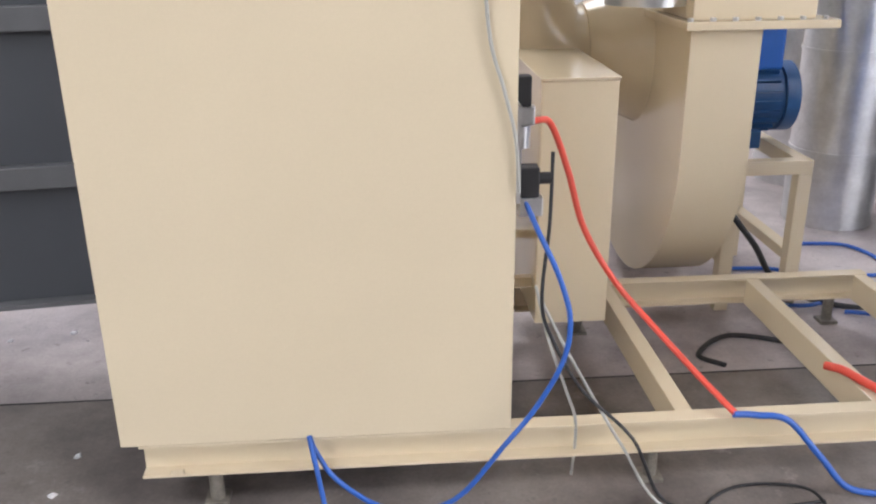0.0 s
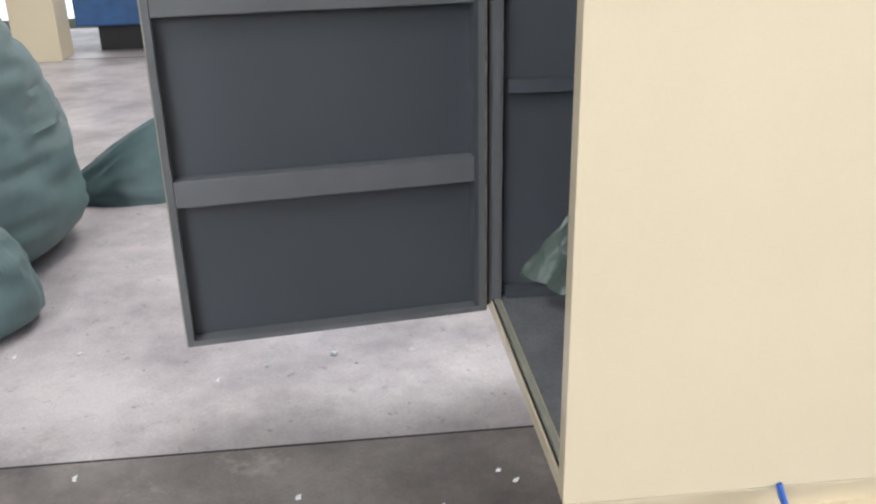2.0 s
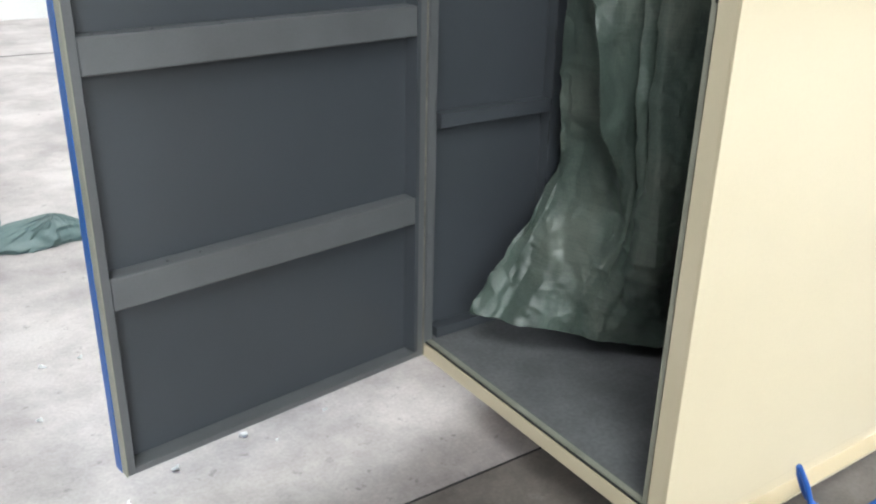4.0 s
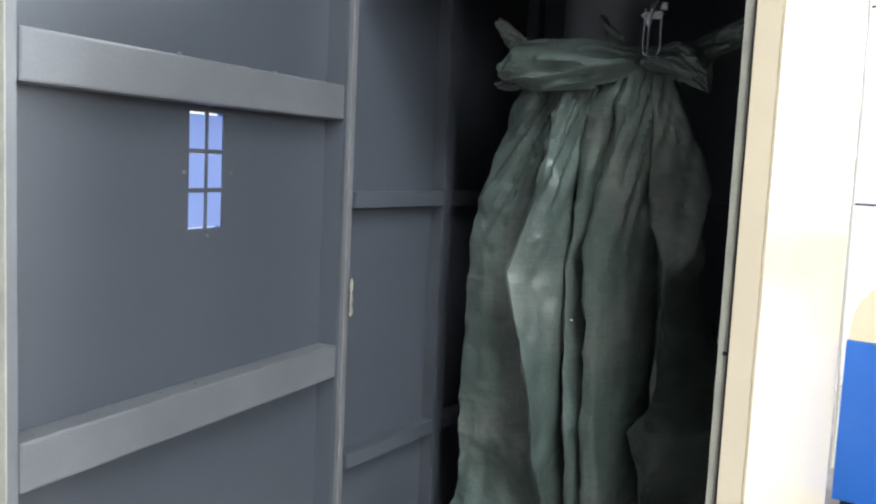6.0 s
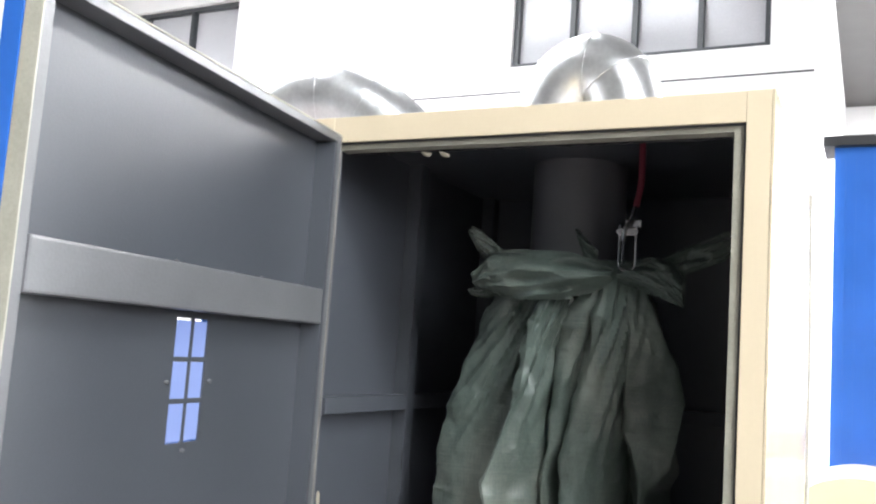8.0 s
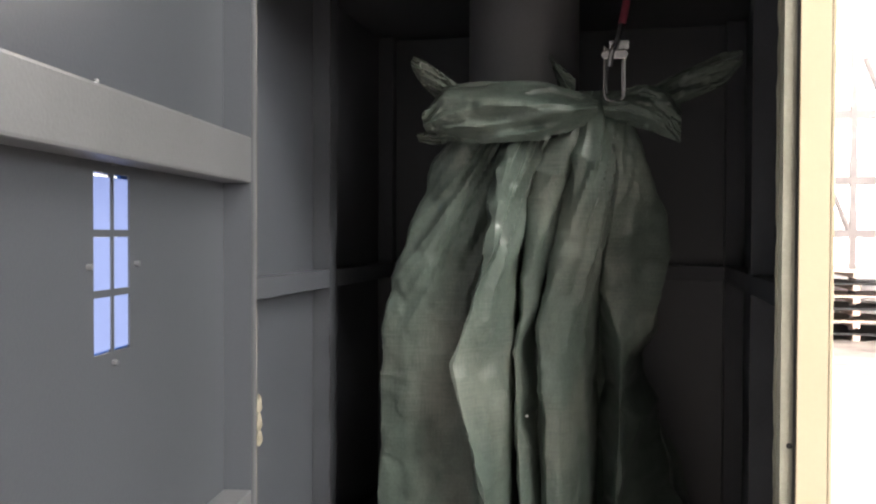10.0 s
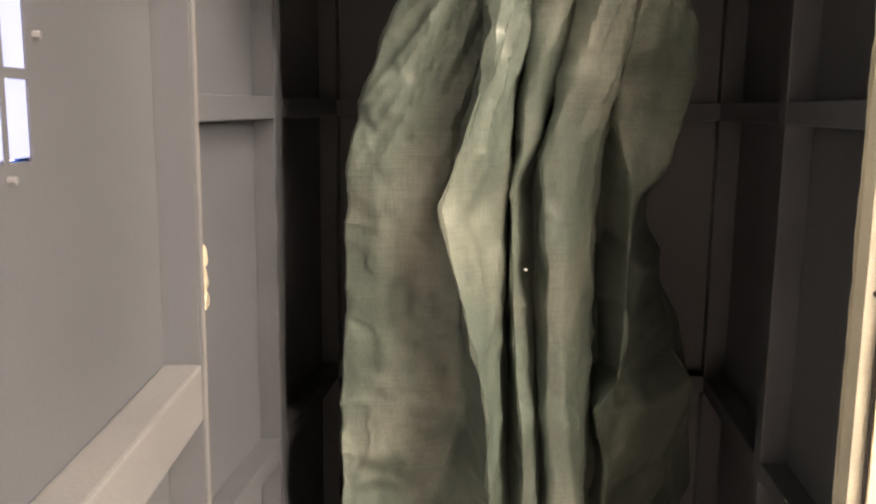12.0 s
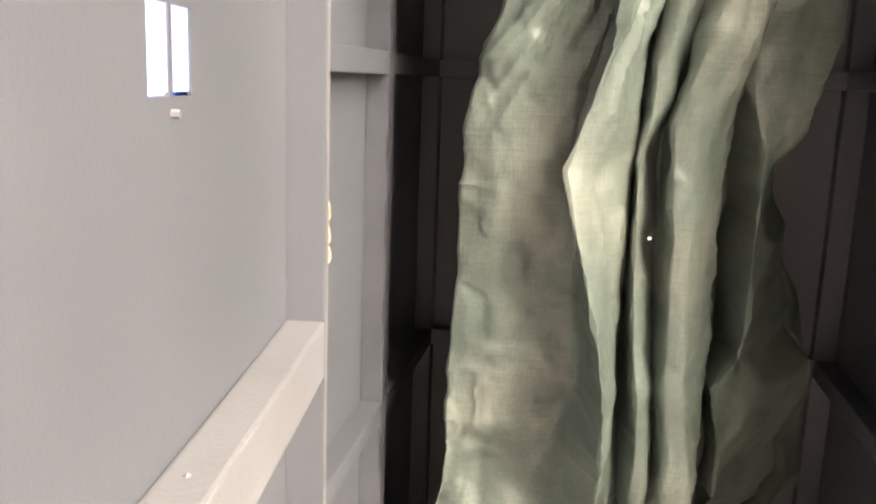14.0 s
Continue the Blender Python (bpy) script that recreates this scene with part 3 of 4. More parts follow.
ring = scroll()
outline = [(CY - 0.59, 1.04)] + ring + [(CY - 0.10, 1.04)]
bm = bmesh.new()
va = [bm.verts.new((FX0, y, z)) for y, z in outline]
vb = [bm.verts.new((FX1, y, z)) for y, z in outline]
bm.faces.new(va)
bm.faces.new(list(reversed(vb)))
for i in range(len(va)):
    j = (i + 1) % len(va)
    bm.faces.new((va[i], va[j], vb[j], vb[i]))
part("casing", bm, CREAM, fan, "spiral sheet casing", True)
part("flange", boxed(FX0 - 0.03, FX1 + 0.22, CY - 0.63, CY - 0.06, 1.04, 1.065, 0.003), CREAM, fan)
part("outlet_duct", boxed(FX0, FX1 + 0.16, CY - 0.59, CY - 0.10, 1.065, 1.9, 0.004), CREAM, fan)
bm = bmesh.new()
bmesh.ops.create_cone(bm, cap_ends=True, segments=36, radius1=0.26, radius2=0.17, depth=0.2, matrix=Matrix.Translation((FX0 - 0.1, CY, 0.9)) @ pose(0, 0, 0, 0, -90, 0))
part("inlet_cone", bm, CREAM, fan, "round inlet cone", True)
bm = bmesh.new()
tube(bm, [(FX0 - 0.2, CY, 0.9), (FX0 - 0.3, CY, 0.92), (FX0 - 0.38, CY, 1.02), (FX0 - 0.4, CY, 1.2), (FX0 - 0.4, CY, 1.9)], 0.16, 24)
part("inlet_pipe", bm, CREAM, fan, "cream bent inlet pipe", True)
stand = thing("motor_stand", "cream welded angle steel motor stand", "stand")
MX0, MX1, MY0, MY1, MZ = 1.84, 2.14, 1.02, 1.60, 0.56
for x in (MX0, MX1 - 0.05):
    for y in (MY0, MY1 - 0.05):
        part("leg", boxed(x, x + 0.05, y, y + 0.05, 0.0, MZ - 0.05, 0.003), CREAM, stand)
part("top_bar", boxed(MX0, MX1, MY0, MY0 + 0.05, MZ - 0.05, MZ, 0.003), CREAM, stand)
part("top_bar", boxed(MX0, MX1, MY1 - 0.05, MY1, MZ - 0.05, MZ, 0.003), CREAM, stand)
for x in (MX0, MX1 - 0.05):
    part("side_bar", boxed(x, x + 0.05, MY0 + 0.05, MY1 - 0.05, MZ - 0.05, MZ, 0.003), CREAM, stand)
    part("side_bar", boxed(x, x + 0.05, MY0 + 0.05, MY1 - 0.05, 0.18, 0.22, 0.003), CREAM, stand)
motor = thing("electric_motor", "dark blue ribbed electric motor on a cream stand", "motor")
MC = (1.32, 0.73)
bm = bmesh.new()
rod(bm, (1.82, *MC), (2.10, *MC), 0.115, 40)
part("housing", bm, MOTOR, motor, "", True)
for k in range(20):
    a = 2 * math.pi * k / 20
    b = boxed(1.84, 2.08, -0.004, 0.004, 0.114, 0.13)
    bmesh.ops.transform(b, matrix=Matrix.Translation((0, *MC)) @ pose(0, 0, 0, math.degrees(a), 0, 0), verts=b.verts)
    part("fin", b, MOTOR, motor)
bm = bmesh.new()
rod(bm, (2.10, *MC), (2.15, *MC), 0.128, 40)
part("fan_cover", bm, MOTOR, motor, "", True)
part("terminal_box", boxed(1.86, 2.08, MC[0] - 0.10, MC[0] + 0.10, 0.84, 1.05, 0.012), BLUE, motor, "brighter blue terminal box")
part("rating_plate", boxed(1.88, 1.97, MC[0] - 0.103, MC[0] - 0.1005, 0.90, 1.0), PAPER, motor, "small plain white rating plate")
part("foot_plate", boxed(1.85, 2.02, 1.2, 1.44, MZ, MZ + 0.065, 0.004), MOTOR, motor)

# galvanised cylinders behind
for i, (x, y, r, z0) in enumerate(((2.75, 2.0, 0.2, 0.0), (3.2, 1.75, 0.24, 0.0), (2.95, 2.7, 0.25, 0.0))):
    cyl = thing("galvanised_drum", "tall galvanised sheet steel cylinder standing on the floor", "drum", "galvanised cylinders behind the blower")
    bm = bmesh.new()
    rod(bm, (x, y, z0), (x, y, 2.1), r, 48)
    part("shell", bm, GALV, cyl, "", True)
    for z in (0.35, 0.8, 1.25, 1.7, 2.08):
        bm = bmesh.new()
        bmesh.ops.create_cone(bm, cap_ends=True, segments=48, radius1=r + 0.006, radius2=r + 0.006, depth=0.012, matrix=Matrix.Translation((x, y, z)))
        part("seam_ring", bm, GALV, cyl, "", True)

# ---------------- hanging bag ----------------


def curve_at(keys, z, soft=0.5):
    """Straight-line reading of rows (z, a, b, ...) at z, z falling."""
    if z >= keys[0][0]:
        return keys[0][1:]
    for k0, k1 in zip(keys, keys[1:]):
        if z >= k1[0]:
            t = (k0[0] - z) / (k0[0] - k1[0])
            t = t * t * (3 - 2 * t) * soft + t * (1 - soft)
            return tuple(a + (b - a) * t for a, b in zip(k0[1:], k1[1:]))
    return keys[-1][1:]


# fold lines of the bag from the hinge side round to the far side: each runs down as (z, x, y)
left_edge = [(1.79, .285, .45), (1.72, .30, .60), (1.62, .305, .651), (1.48, .305, .705), (1.36, .31, .738), (1.06, .31, .748),
             (.80, .33, .758), (.73, .352, .77), (.695, .343, .777), (.62, .28, .773), (.507, .196, .765), (.24, .045, .752)]
panel_swell = [(1.79, .28, .44), (1.72, .282, .565), (1.6, .285, .60), (1.48, .288, .645), (1.36, .294, .675), (1.06, .295, .685),
               (.88, .325, .69), (.80, .358, .70), (.675, .312, .738), (.62, .275, .73), (.5, .19, .71), (.24, .08, .70)]
leaf_shadow = [(1.79, .29, .42), (1.68, .30, .50), (1.5, .315, .525), (1.36, .32, .56), (1.30, .32, .565), (1.15, .32, .555),
               (.97, .325, .545), (.90, .365, .56), (.78, .372, .60), (.635, .335, .658), (.58, .31, .648), (.4, .22, .62), (.24, .13, .65)]
leaf_ridge = [(1.79, .28, .40), (1.69, .235, .482), (1.6, .225, .505), (1.5, .215, .517), (1.4, .205, .548), (1.305, .20, .585),
              (1.15, .205, .542), (1.05, .21, .517), (.97, .21, .503), (.9, .22, .502), (.81, .27, .50), (.72, .33, .512), (.65, .37, .55),
              (.5, .30, .565), (.24, .20, .605)]
slot_lip = [(1.79, .28, .37), (1.7, .27, .425), (1.6, .28, .46), (1.45, .30, .48), (1.3, .31, .488), (1.1, .31, .490), (.97, .30, .492),
            (.85, .31, .488), (.75, .33, .483), (.6, .34, .50), (.45, .29, .54), (.24, .235, .585)]
slot_deep = [(1.79, .28, .36), (1.7, .31, .40), (1.6, .35, .45), (1.45, .38, .478), (1.2, .40, .482), (.97, .39, .48), (.8, .38, .47),
             (.65, .38, .475), (.5, .34, .51), (.24, .26, .57)]
twist_left = [(1.79, .28, .355), (1.67, .275, .428), (1.48, .29, .468), (1.38, .29, .469), (1.32, .29, .481), (1.19, .29, .478),
              (1.04, .285, .470), (.96, .275, .460), (.85, .29, .452), (.7, .33, .455), (.5, .33, .49), (.24, .275, .555)]
twist_right = [(1.79, .28, .345), (1.67, .255, .392), (1.52, .275, .438), (1.40, .300, .440), (1.34, .32, .470), (1.19, .32, .464),
               (1.09, .31, .450), (.97, .30, .437), (.85, .30, .432), (.7, .325, .435), (.5, .335, .47), (.24, .295, .54)]
second_deep = [(1.79, .285, .34), (1.67, .29, .375), (1.5, .34, .41), (1.35, .37, .442), (1.19, .37, .442), (.97, .36, .43), (.8, .36, .415),
               (.6, .37, .44), (.24, .315, .525)]
third_left = [(1.79, .28, .335), (1.67, .25, .360), (1.52, .265, .39), (1.37, .28, .437), (1.26, .28, .43), (1.2, .285, .424),
              (.98, .28, .422), (.8, .29, .405), (.6, .32, .415), (.4, .335, .46), (.24, .335, .51)]
third_crest = [(1.79, .275, .325), (1.67, .245, .335), (1.5, .27, .35), (1.35, .285, .395), (1.2, .29, .395), (1.0, .285, .392),
               (.85, .285, .37), (.6, .315, .375), (.4, .36, .435), (.24, .365, .49)]
third_right = [(1.79, .28, .32), (1.67, .26, .31), (1.56, .29, .318), (1.48, .31, .328), (1.40, .33, .345), (1.3, .345, .355),
               (1.2, .35, .355), (1.0, .35, .352), (.9, .35, .350), (.75, .36, .36), (.5, .385, .385), (.24, .45, .45)]
third_deep = [(1.79, .285, .315), (1.67, .31, .30), (1.47, .40, .328), (1.38, .47, .335), (1.2, .52, .335), (1.0, .52, .335),
              (.85, .50, .33), (.6, .49, .37), (.24, .50, .45)]
puff_left = [(1.79, .28, .31), (1.64, .27, .292), (1.54, .31, .312), (1.47, .35, .327), (1.39, .375, .31), (1.32, .38, .288),
             (1.21, .38, .292), (1.09, .375, .292), (1.01, .37, .30), (.96, .35, .34), (.93, .36, .335), (.85, .385, .315), (.7, .41, .31),
             (.5, .45, .35), (.24, .54, .43)]
puff_right = [(1.79, .285, .30), (1.67, .30, .250), (1.58, .34, .211), (1.5, .38, .201), (1.42, .39, .207), (1.36, .40, .228),
              (1.31, .40, .277), (1.2, .40, .283), (1.0, .40, .285), (.85, .42, .28), (.5, .50, .33), (.24, .58, .42)]
far_edge = [(1.79, .30, .30), (1.67, .34, .25), (1.5, .42, .215), (1.36, .46, .215), (1.30, .52, .24), (1.18, .56, .20),
            (1.07, .58, .135), (.93, .58, .105), (.74, .58, .09), (.5, .62, .20), (.24, .72, .36)]
FOLDS = (left_edge, panel_swell, leaf_shadow, leaf_ridge, slot_lip, slot_deep, twist_left, twist_right, second_deep, third_left, third_crest, third_right,
         third_deep, puff_left, puff_right, far_edge)
STEPS = (16, 16, 8, 16, 7, 7, 6, 7, 7, 7, 9, 8, 8, 10, 14)   # divisions of the cloth between two folds


def creased(seed, cell, height):
    """Flat facets with sharp creases: the difference of two convex polyhedral caps."""
    r = random.Random(seed)
    sets = []
    for _ in range(2):
        pts = []
        n, m = int(1.0 / cell) + 1, int(1.7 / (cell * 1.5)) + 1
        for i in range(n):
            for j in range(m):
                pts.append((-0.05 + (i + r.uniform(-0.1, 1.1)) * cell, 0.15 + (j + r.uniform(-0.1, 1.1)) * cell * 1.5))
        sets.append(np.array(pts))
    k = height / (0.25 * cell * cell)

    def at(y, z):
        caps = [float(np.max(2 * (c[:, 0] * y + c[:, 1] * z / 1.5 / 1.5) - c[:, 0] ** 2 - (c[:, 1] / 1.5) ** 2)) for c in sets]
        return k * (caps[0] - caps[1])
    return at


COARSE = creased(11, 0.20, 0.010)
FINE = creased(4, 0.045, 0.0036)


def clamp(v, lo=0.0, hi=1.0):
    return max(lo, min(hi, v))


def hanging_bag():
    """The bag as one closed sheet: straight cloth between its fold lines, rounded at the folds, then crumpled."""
    bm = bmesh.new()
    rows, nz = [], 270
    for iz in range(nz + 1):
        z = 1.79 + (0.24 - 1.79) * iz / nz
        creases = []
        for i, f in enumerate(FOLDS):
            x, y = curve_at(f, z, 0.1)
            wob = 0.0035 * clamp((1.76 - z) / 0.1)
            creases.append((x + wob * noise.noise(Vector((i * 3.7, z * 8, 0.5))), y + wob * noise.noise(Vector((i * 3.7, z * 9, 7.5)))))
        flat = []
        for i, (p, q) in enumerate(zip(creases, creases[1:])):
            for k in range(STEPS[i]):
                t = k / STEPS[i]
                flat.append((p[0] + (q[0] - p[0]) * t, p[1] + (q[1] - p[1]) * t, i + t))
        flat.append((*creases[-1], len(creases) - 1.0))
        # the back, a shallow bow from the far edge round to the hinge side
        (xa, ya), (xb, yb) = creases[-1], creases[0]
        bow = 0.13 * clamp((1.80 - z) / 0.35)
        for k in range(1, 24):
            t = k / 24
            w = math.sin(math.pi * t) ** 0.7 * bow * (1 + 0.12 * math.sin(9 * t + 3 * z))
            flat.append((xa + (xb - xa) * t + w, ya + (yb - ya) * t + 0.3 * w, -1))
        n = len(flat)
        pts = [(p[0], p[1]) for p in flat]
        for _ in range(2):
            pts = [((pts[k - 1][0] + 2 * pts[k][0] + pts[(k + 1) % n][0]) / 4, (pts[k - 1][1] + 2 * pts[k][1] + pts[(k + 1) % n][1]) / 4) for k in range(n)]
        ring = []
        for k in range(n):
            u = flat[k][2]
            x, y = pts[k]
            if u >= 0:
                dx, dy = pts[(k + 1) % n][0] - pts[k - 1][0], pts[(k + 1) % n][1] - pts[k - 1][1]
                ln = math.hypot(dx, dy) or 1.0
                nx, ny = dy / ln, -dx / ln            # outwards
                low = clamp((0.90 - z) / 0.2)
                across = y - x * 0.8
                out = 0.003 * noise.noise(Vector((across * 9, z * 6, 3.1)))
                out += 0.5 * FINE(across, z) + low * COARSE(across, z)
                # thin creases: level ones on the broad panel, slanting ones low down
                panel = clamp(1 - abs(u - 1.0) / 0.95) * clamp((1.40 - z) / 0.1) * clamp((z - 0.90) / 0.1)
                patch = clamp(noise.noise(Vector((across * 3, z * 5.5, 9.2))) * 2.2 + 0.35)
                bend = 0.35 * noise.noise(Vector((across * 7, z * 5, 2)))
                out += 0.0055 * panel * patch * clamp(u / 0.3) * math.exp(-(noise.noise(Vector((across * 5 + 2, z * 30 + 3 * bend, 4.4))) / 0.10) ** 2)
                lean = noise.noise(Vector((across * 7 + z * 4 + bend, z * 9 - across * 5, 8.1)))
                out += 0.0038 * (0.4 + 0.3 * low) * math.exp(-(lean / 0.07) ** 2)
                fine_lean = noise.noise(Vector((across * 17 - z * 6 + bend, z * 14 + across * 9, 5.3)))
                out += 0.0024 * math.exp(-(fine_lean / 0.07) ** 2)
                # fine gathers below the tie
                gather = clamp((z - 1.28) / 0.35)
                run = across / (1.0 - 0.62 * clamp((z - 1.35) / 0.5))
                pl = noise.noise(Vector((run * 27, z * 1.8, 1.0)))
                out += 0.014 * gather * clamp((14.5 - u) / 3) * (1 - 2.4 * abs(pl)) * clamp((1.79 - z) / 0.05)
                # crushed hem
                hem = clamp((0.42 - z) / 0.14)
                out += 0.005 * hem * (1 - 2.2 * abs(noise.noise(Vector((across * 11, z * 7, 6.6)))))
                x, y = x + nx * out, y + ny * out
            # the hem hangs clear of the floor plate, highest at the hinge side
            lift = 0.13 * clamp((0.62 - z) / 0.38) * (clamp(1 - 0.055 * u, 0.15) if u >= 0 else 0.15 + 0.85 * clamp((k - n + 24) / 24) ** 2)
            ring.append(bm.verts.new((clamp(x, 0.035, 0.86), clamp(y, 0.075, 0.905), z + lift)))
        rows.append(ring)
    for r0, r1 in zip(rows, rows[1:]):
        n = len(r0)
        for k in range(n):
            bm.faces.new((r0[k], r0[(k + 1) % n], r1[(k + 1) % n], r1[k]))
    bm.faces.new(rows[0])
    bm.faces.new(list(reversed(rows[-1])))
    return bm


bag = thing("hanging_bag", "empty grey-green woven plastic bag hanging tied in the cabinet", "bag")
body = part("bag_body", hanging_bag(), BAG, bag, "", True)
body.data.set_sharp_from_angle(angle=radians(32))


def cloth_strip(spine, widths, pleats, depth, seed):
    """A gathered strip of cloth along a spine; widths up and down at each point."""
    bm = bmesh.new()
    line = smooth_line(spine, 14)
    n, m = len(line), 30
    for side in (0, 1):
        grid = []
        for i, c in enumerate(line):
            t = i / (n - 1) * (len(widths) - 1)
            k = min(int(t), len(widths) - 2)
            up = widths[k][0] + (widths[k + 1][0] - widths[k][0]) * (t - k)
            dn = widths[k][1] + (widths[k + 1][1] - widths[k][1]) * (t - k)
            row = []
            for j in range(m + 1):
                v = j / m
                zz = -dn + (up + dn) * v
                bulge = math.sin(math.pi * v) * depth
                fold = 0.006 * math.sin(pleats * math.pi * v + 2.2 * math.sin(i * 0.09 + seed)) + 0.010 * (0.5 - 2.2 * abs(noise.noise(Vector((i * 0.05, v * 4.5 + i * 0.03, seed)))))
                fold += 0.004 * (0.4 - 2.2 * abs(noise.noise(Vector((i * 0.22, v * 9, seed + 5)))))
                x = c.x - (bulge + fold) if side == 0 else c.x + bulge * 0.5
                row.append(bm.verts.new((x, c.y, c.z + zz)))
            grid.append(row)
        for a, b in zip(grid, grid[1:]):
            for j in range(m):
                bm.faces.new((a[j], a[j + 1], b[j + 1], b[j]))
    bmesh.ops.remove_doubles(bm, verts=bm.verts, dist=0.002)
    return bm


part("tied_end", cloth_strip([(0.27, 0.33, 1.755), (0.235, 0.42, 1.755), (0.225, 0.53, 1.755), (0.24, 0.60, 1.755), (0.25, 0.635, 1.76)],
                             [(0.02, 0.02), (0.045, 0.055), (0.05, 0.06), (0.045, 0.05), (0.0, 0.04)], 4, 0.035, 1.0), BAG, bag, "gathered flap of the tied neck", True)
part("tied_end", cloth_strip([(0.25, 0.57, 1.78), (0.255, 0.605, 1.80), (0.26, 0.64, 1.825), (0.265, 0.665, 1.845)],
                             [(0.02, 0.03), (0.026, 0.03), (0.026, 0.026), (0.018, 0.012)], 2, 0.012, 2.0), BAG, bag, "loose cloth tip", True)
part("tied_end", cloth_strip([(0.25, 0.58, 1.725), (0.25, 0.615, 1.712), (0.25, 0.65, 1.712)],
                             [(0.015, 0.015), (0.014, 0.014), (0.008, 0.008)], 2, 0.01, 2.6), BAG, bag, "loose cloth tip", True)
part("tied_end", cloth_strip([(0.27, 0.37, 1.78), (0.26, 0.395, 1.81), (0.262, 0.415, 1.85)],
                             [(0.03, 0.03), (0.025, 0.025), (0.006, 0.006)], 2, 0.015, 3.2), BAG, bag, "loose cloth tip", True)
part("tied_end", cloth_strip([(0.27, 0.32, 1.76), (0.26, 0.26, 1.755), (0.27, 0.215, 1.735), (0.28, 0.19, 1.715)],
                             [(0.02, 0.02), (0.04, 0.035), (0.05, 0.03), (0.045, 0.02)], 3, 0.025, 4.0), BAG, bag, "gathered flap of the tied neck", True)
part("tied_end", cloth_strip([(0.285, 0.24, 1.77), (0.30, 0.18, 1.80), (0.31, 0.12, 1.825), (0.32, 0.085, 1.845)],
                             [(0.025, 0.03), (0.025, 0.03), (0.03, 0.03), (0.015, 0.01)], 3, 0.015, 5.0), BAG, bag, "loose cloth end", True)
b = bmesh.new()
bmesh.ops.create_icosphere(b, subdivisions=1, radius=0.0022)
for v in b.verts:
    v.co = Vector((v.co.x * 0.5, v.co.y * 1.5, v.co.z)) + Vector((0.288, 0.455, 1.205))
part("lint", b, PAPER, bag, "small white fleck of lint")
clip = thing("wire_clip", "bright metal wire clip hanging on a red cord", "clip")
CX, CYY, CZZ = 0.250, 0.302, 1.775
for dx, wy in ((-0.006, 0.017), (0.010, 0.013)):
    bm = bmesh.new()
    tube(bm, [(CX + dx, CYY + wy, CZZ + 0.085), (CX + dx, CYY + wy, CZZ + 0.045), (CX + dx, CYY + wy, CZZ + 0.005), (CX + dx, CYY + wy * 0.6, CZZ - 0.008),
              (CX + dx, CYY - wy * 0.6, CZZ - 0.008), (CX + dx, CYY - wy, CZZ + 0.005), (CX + dx, CYY - wy, CZZ + 0.045), (CX + dx, CYY - wy, CZZ + 0.085)], 0.0022, 8)
    part("wire_loop", bm, CHROME, clip, "", True)
part("jaw", boxed(CX - 0.010, CX - 0.004, CYY - 0.020, CYY + 0.020, CZZ + 0.062, CZZ + 0.078, 0.002), CHROME, clip)
part("jaw", boxed(CX + 0.004, CX + 0.012, CYY - 0.024, CYY + 0.010, CZZ + 0.080, CZZ + 0.098, 0.003), CHROME, clip)
for dy in (-0.018, 0.018):
    bm = bmesh.new()
    rod(bm, (CX - 0.012, CYY + dy, CZZ + 0.07), (CX + 0.014, CYY + dy, CZZ + 0.07), 0.0045, 12)
    part("pivot", bm, CHROME, clip, "", True)
bm = bmesh.new()
tube(bm, [(CX - 0.008, CYY + 0.008, CZZ + 0.05), (CX - 0.012, CYY + 0.004, CZZ + 0.075), (CX - 0.004, CYY - 0.006, CZZ + 0.1), (CX + 0.005, CYY - 0.012, CZZ + 0.13)], 0.005, 8)
part("lever", bm, CHROME, clip, "", True)
bm = bmesh.new()
tube(bm, [(CX + 0.005, CYY - 0.012, CZZ + 0.125), (CX + 0.01, CYY - 0.02, CZZ + 0.18), (CX + 0.015, CYY - 0.018, ZT - T)], 0.007, 8)
part("cord", bm, ROPE, clip, "dark red cord", True)

# ---------------- hoses, valves and cables ----------------


def hose(name, points, r, mat, label, category="hose"):
    return tagged(finish(name, tube(bmesh.new(), points, r, 10, 8), mat, True), label, category)


hose("red_hose", [(0.975, 0.21, 0.895), (1.02, 0.25, 0.90), (1.065, 0.30, 0.875), (1.115, 0.31, 0.75), (1.16, 0.30, 0.60), (1.245, 0.28, 0.455), (1.33, 0.20, 0.36), (1.42, 0.09, 0.27), (1.486, -0.008, 0.212)], 0.0085, REDHOSE, "bright red rubber air hose looping down to the base frame")
hose("red_hose", [(1.83, 0.22, 0.205), (1.86, 0.18, 0.21), (1.89, 0.12, 0.205), (1.93, 0.03, 0.205)], 0.012, REDHOSE, "bright red rubber air hose end lying over the frame")
hose("blue_hose", [(0.955, 0.05, 0.77), (0.985, 0.02, 0.70), (1.03, -0.02, 0.60), (1.055, -0.04, 0.50), (1.04, -0.05, 0.40), (0.98, -0.05, 0.28), (0.90, -0.06, 0.18), (0.80, -0.07, 0.06),
                   (0.70, -0.06, 0.012), (0.60, -0.04, 0.02), (0.50, -0.02, 0.09), (0.455, -0.008, 0.165), (0.442, -0.006, 0.205)], 0.0065, BLUEHOSE, "blue air hose hanging from the valve to the floor")
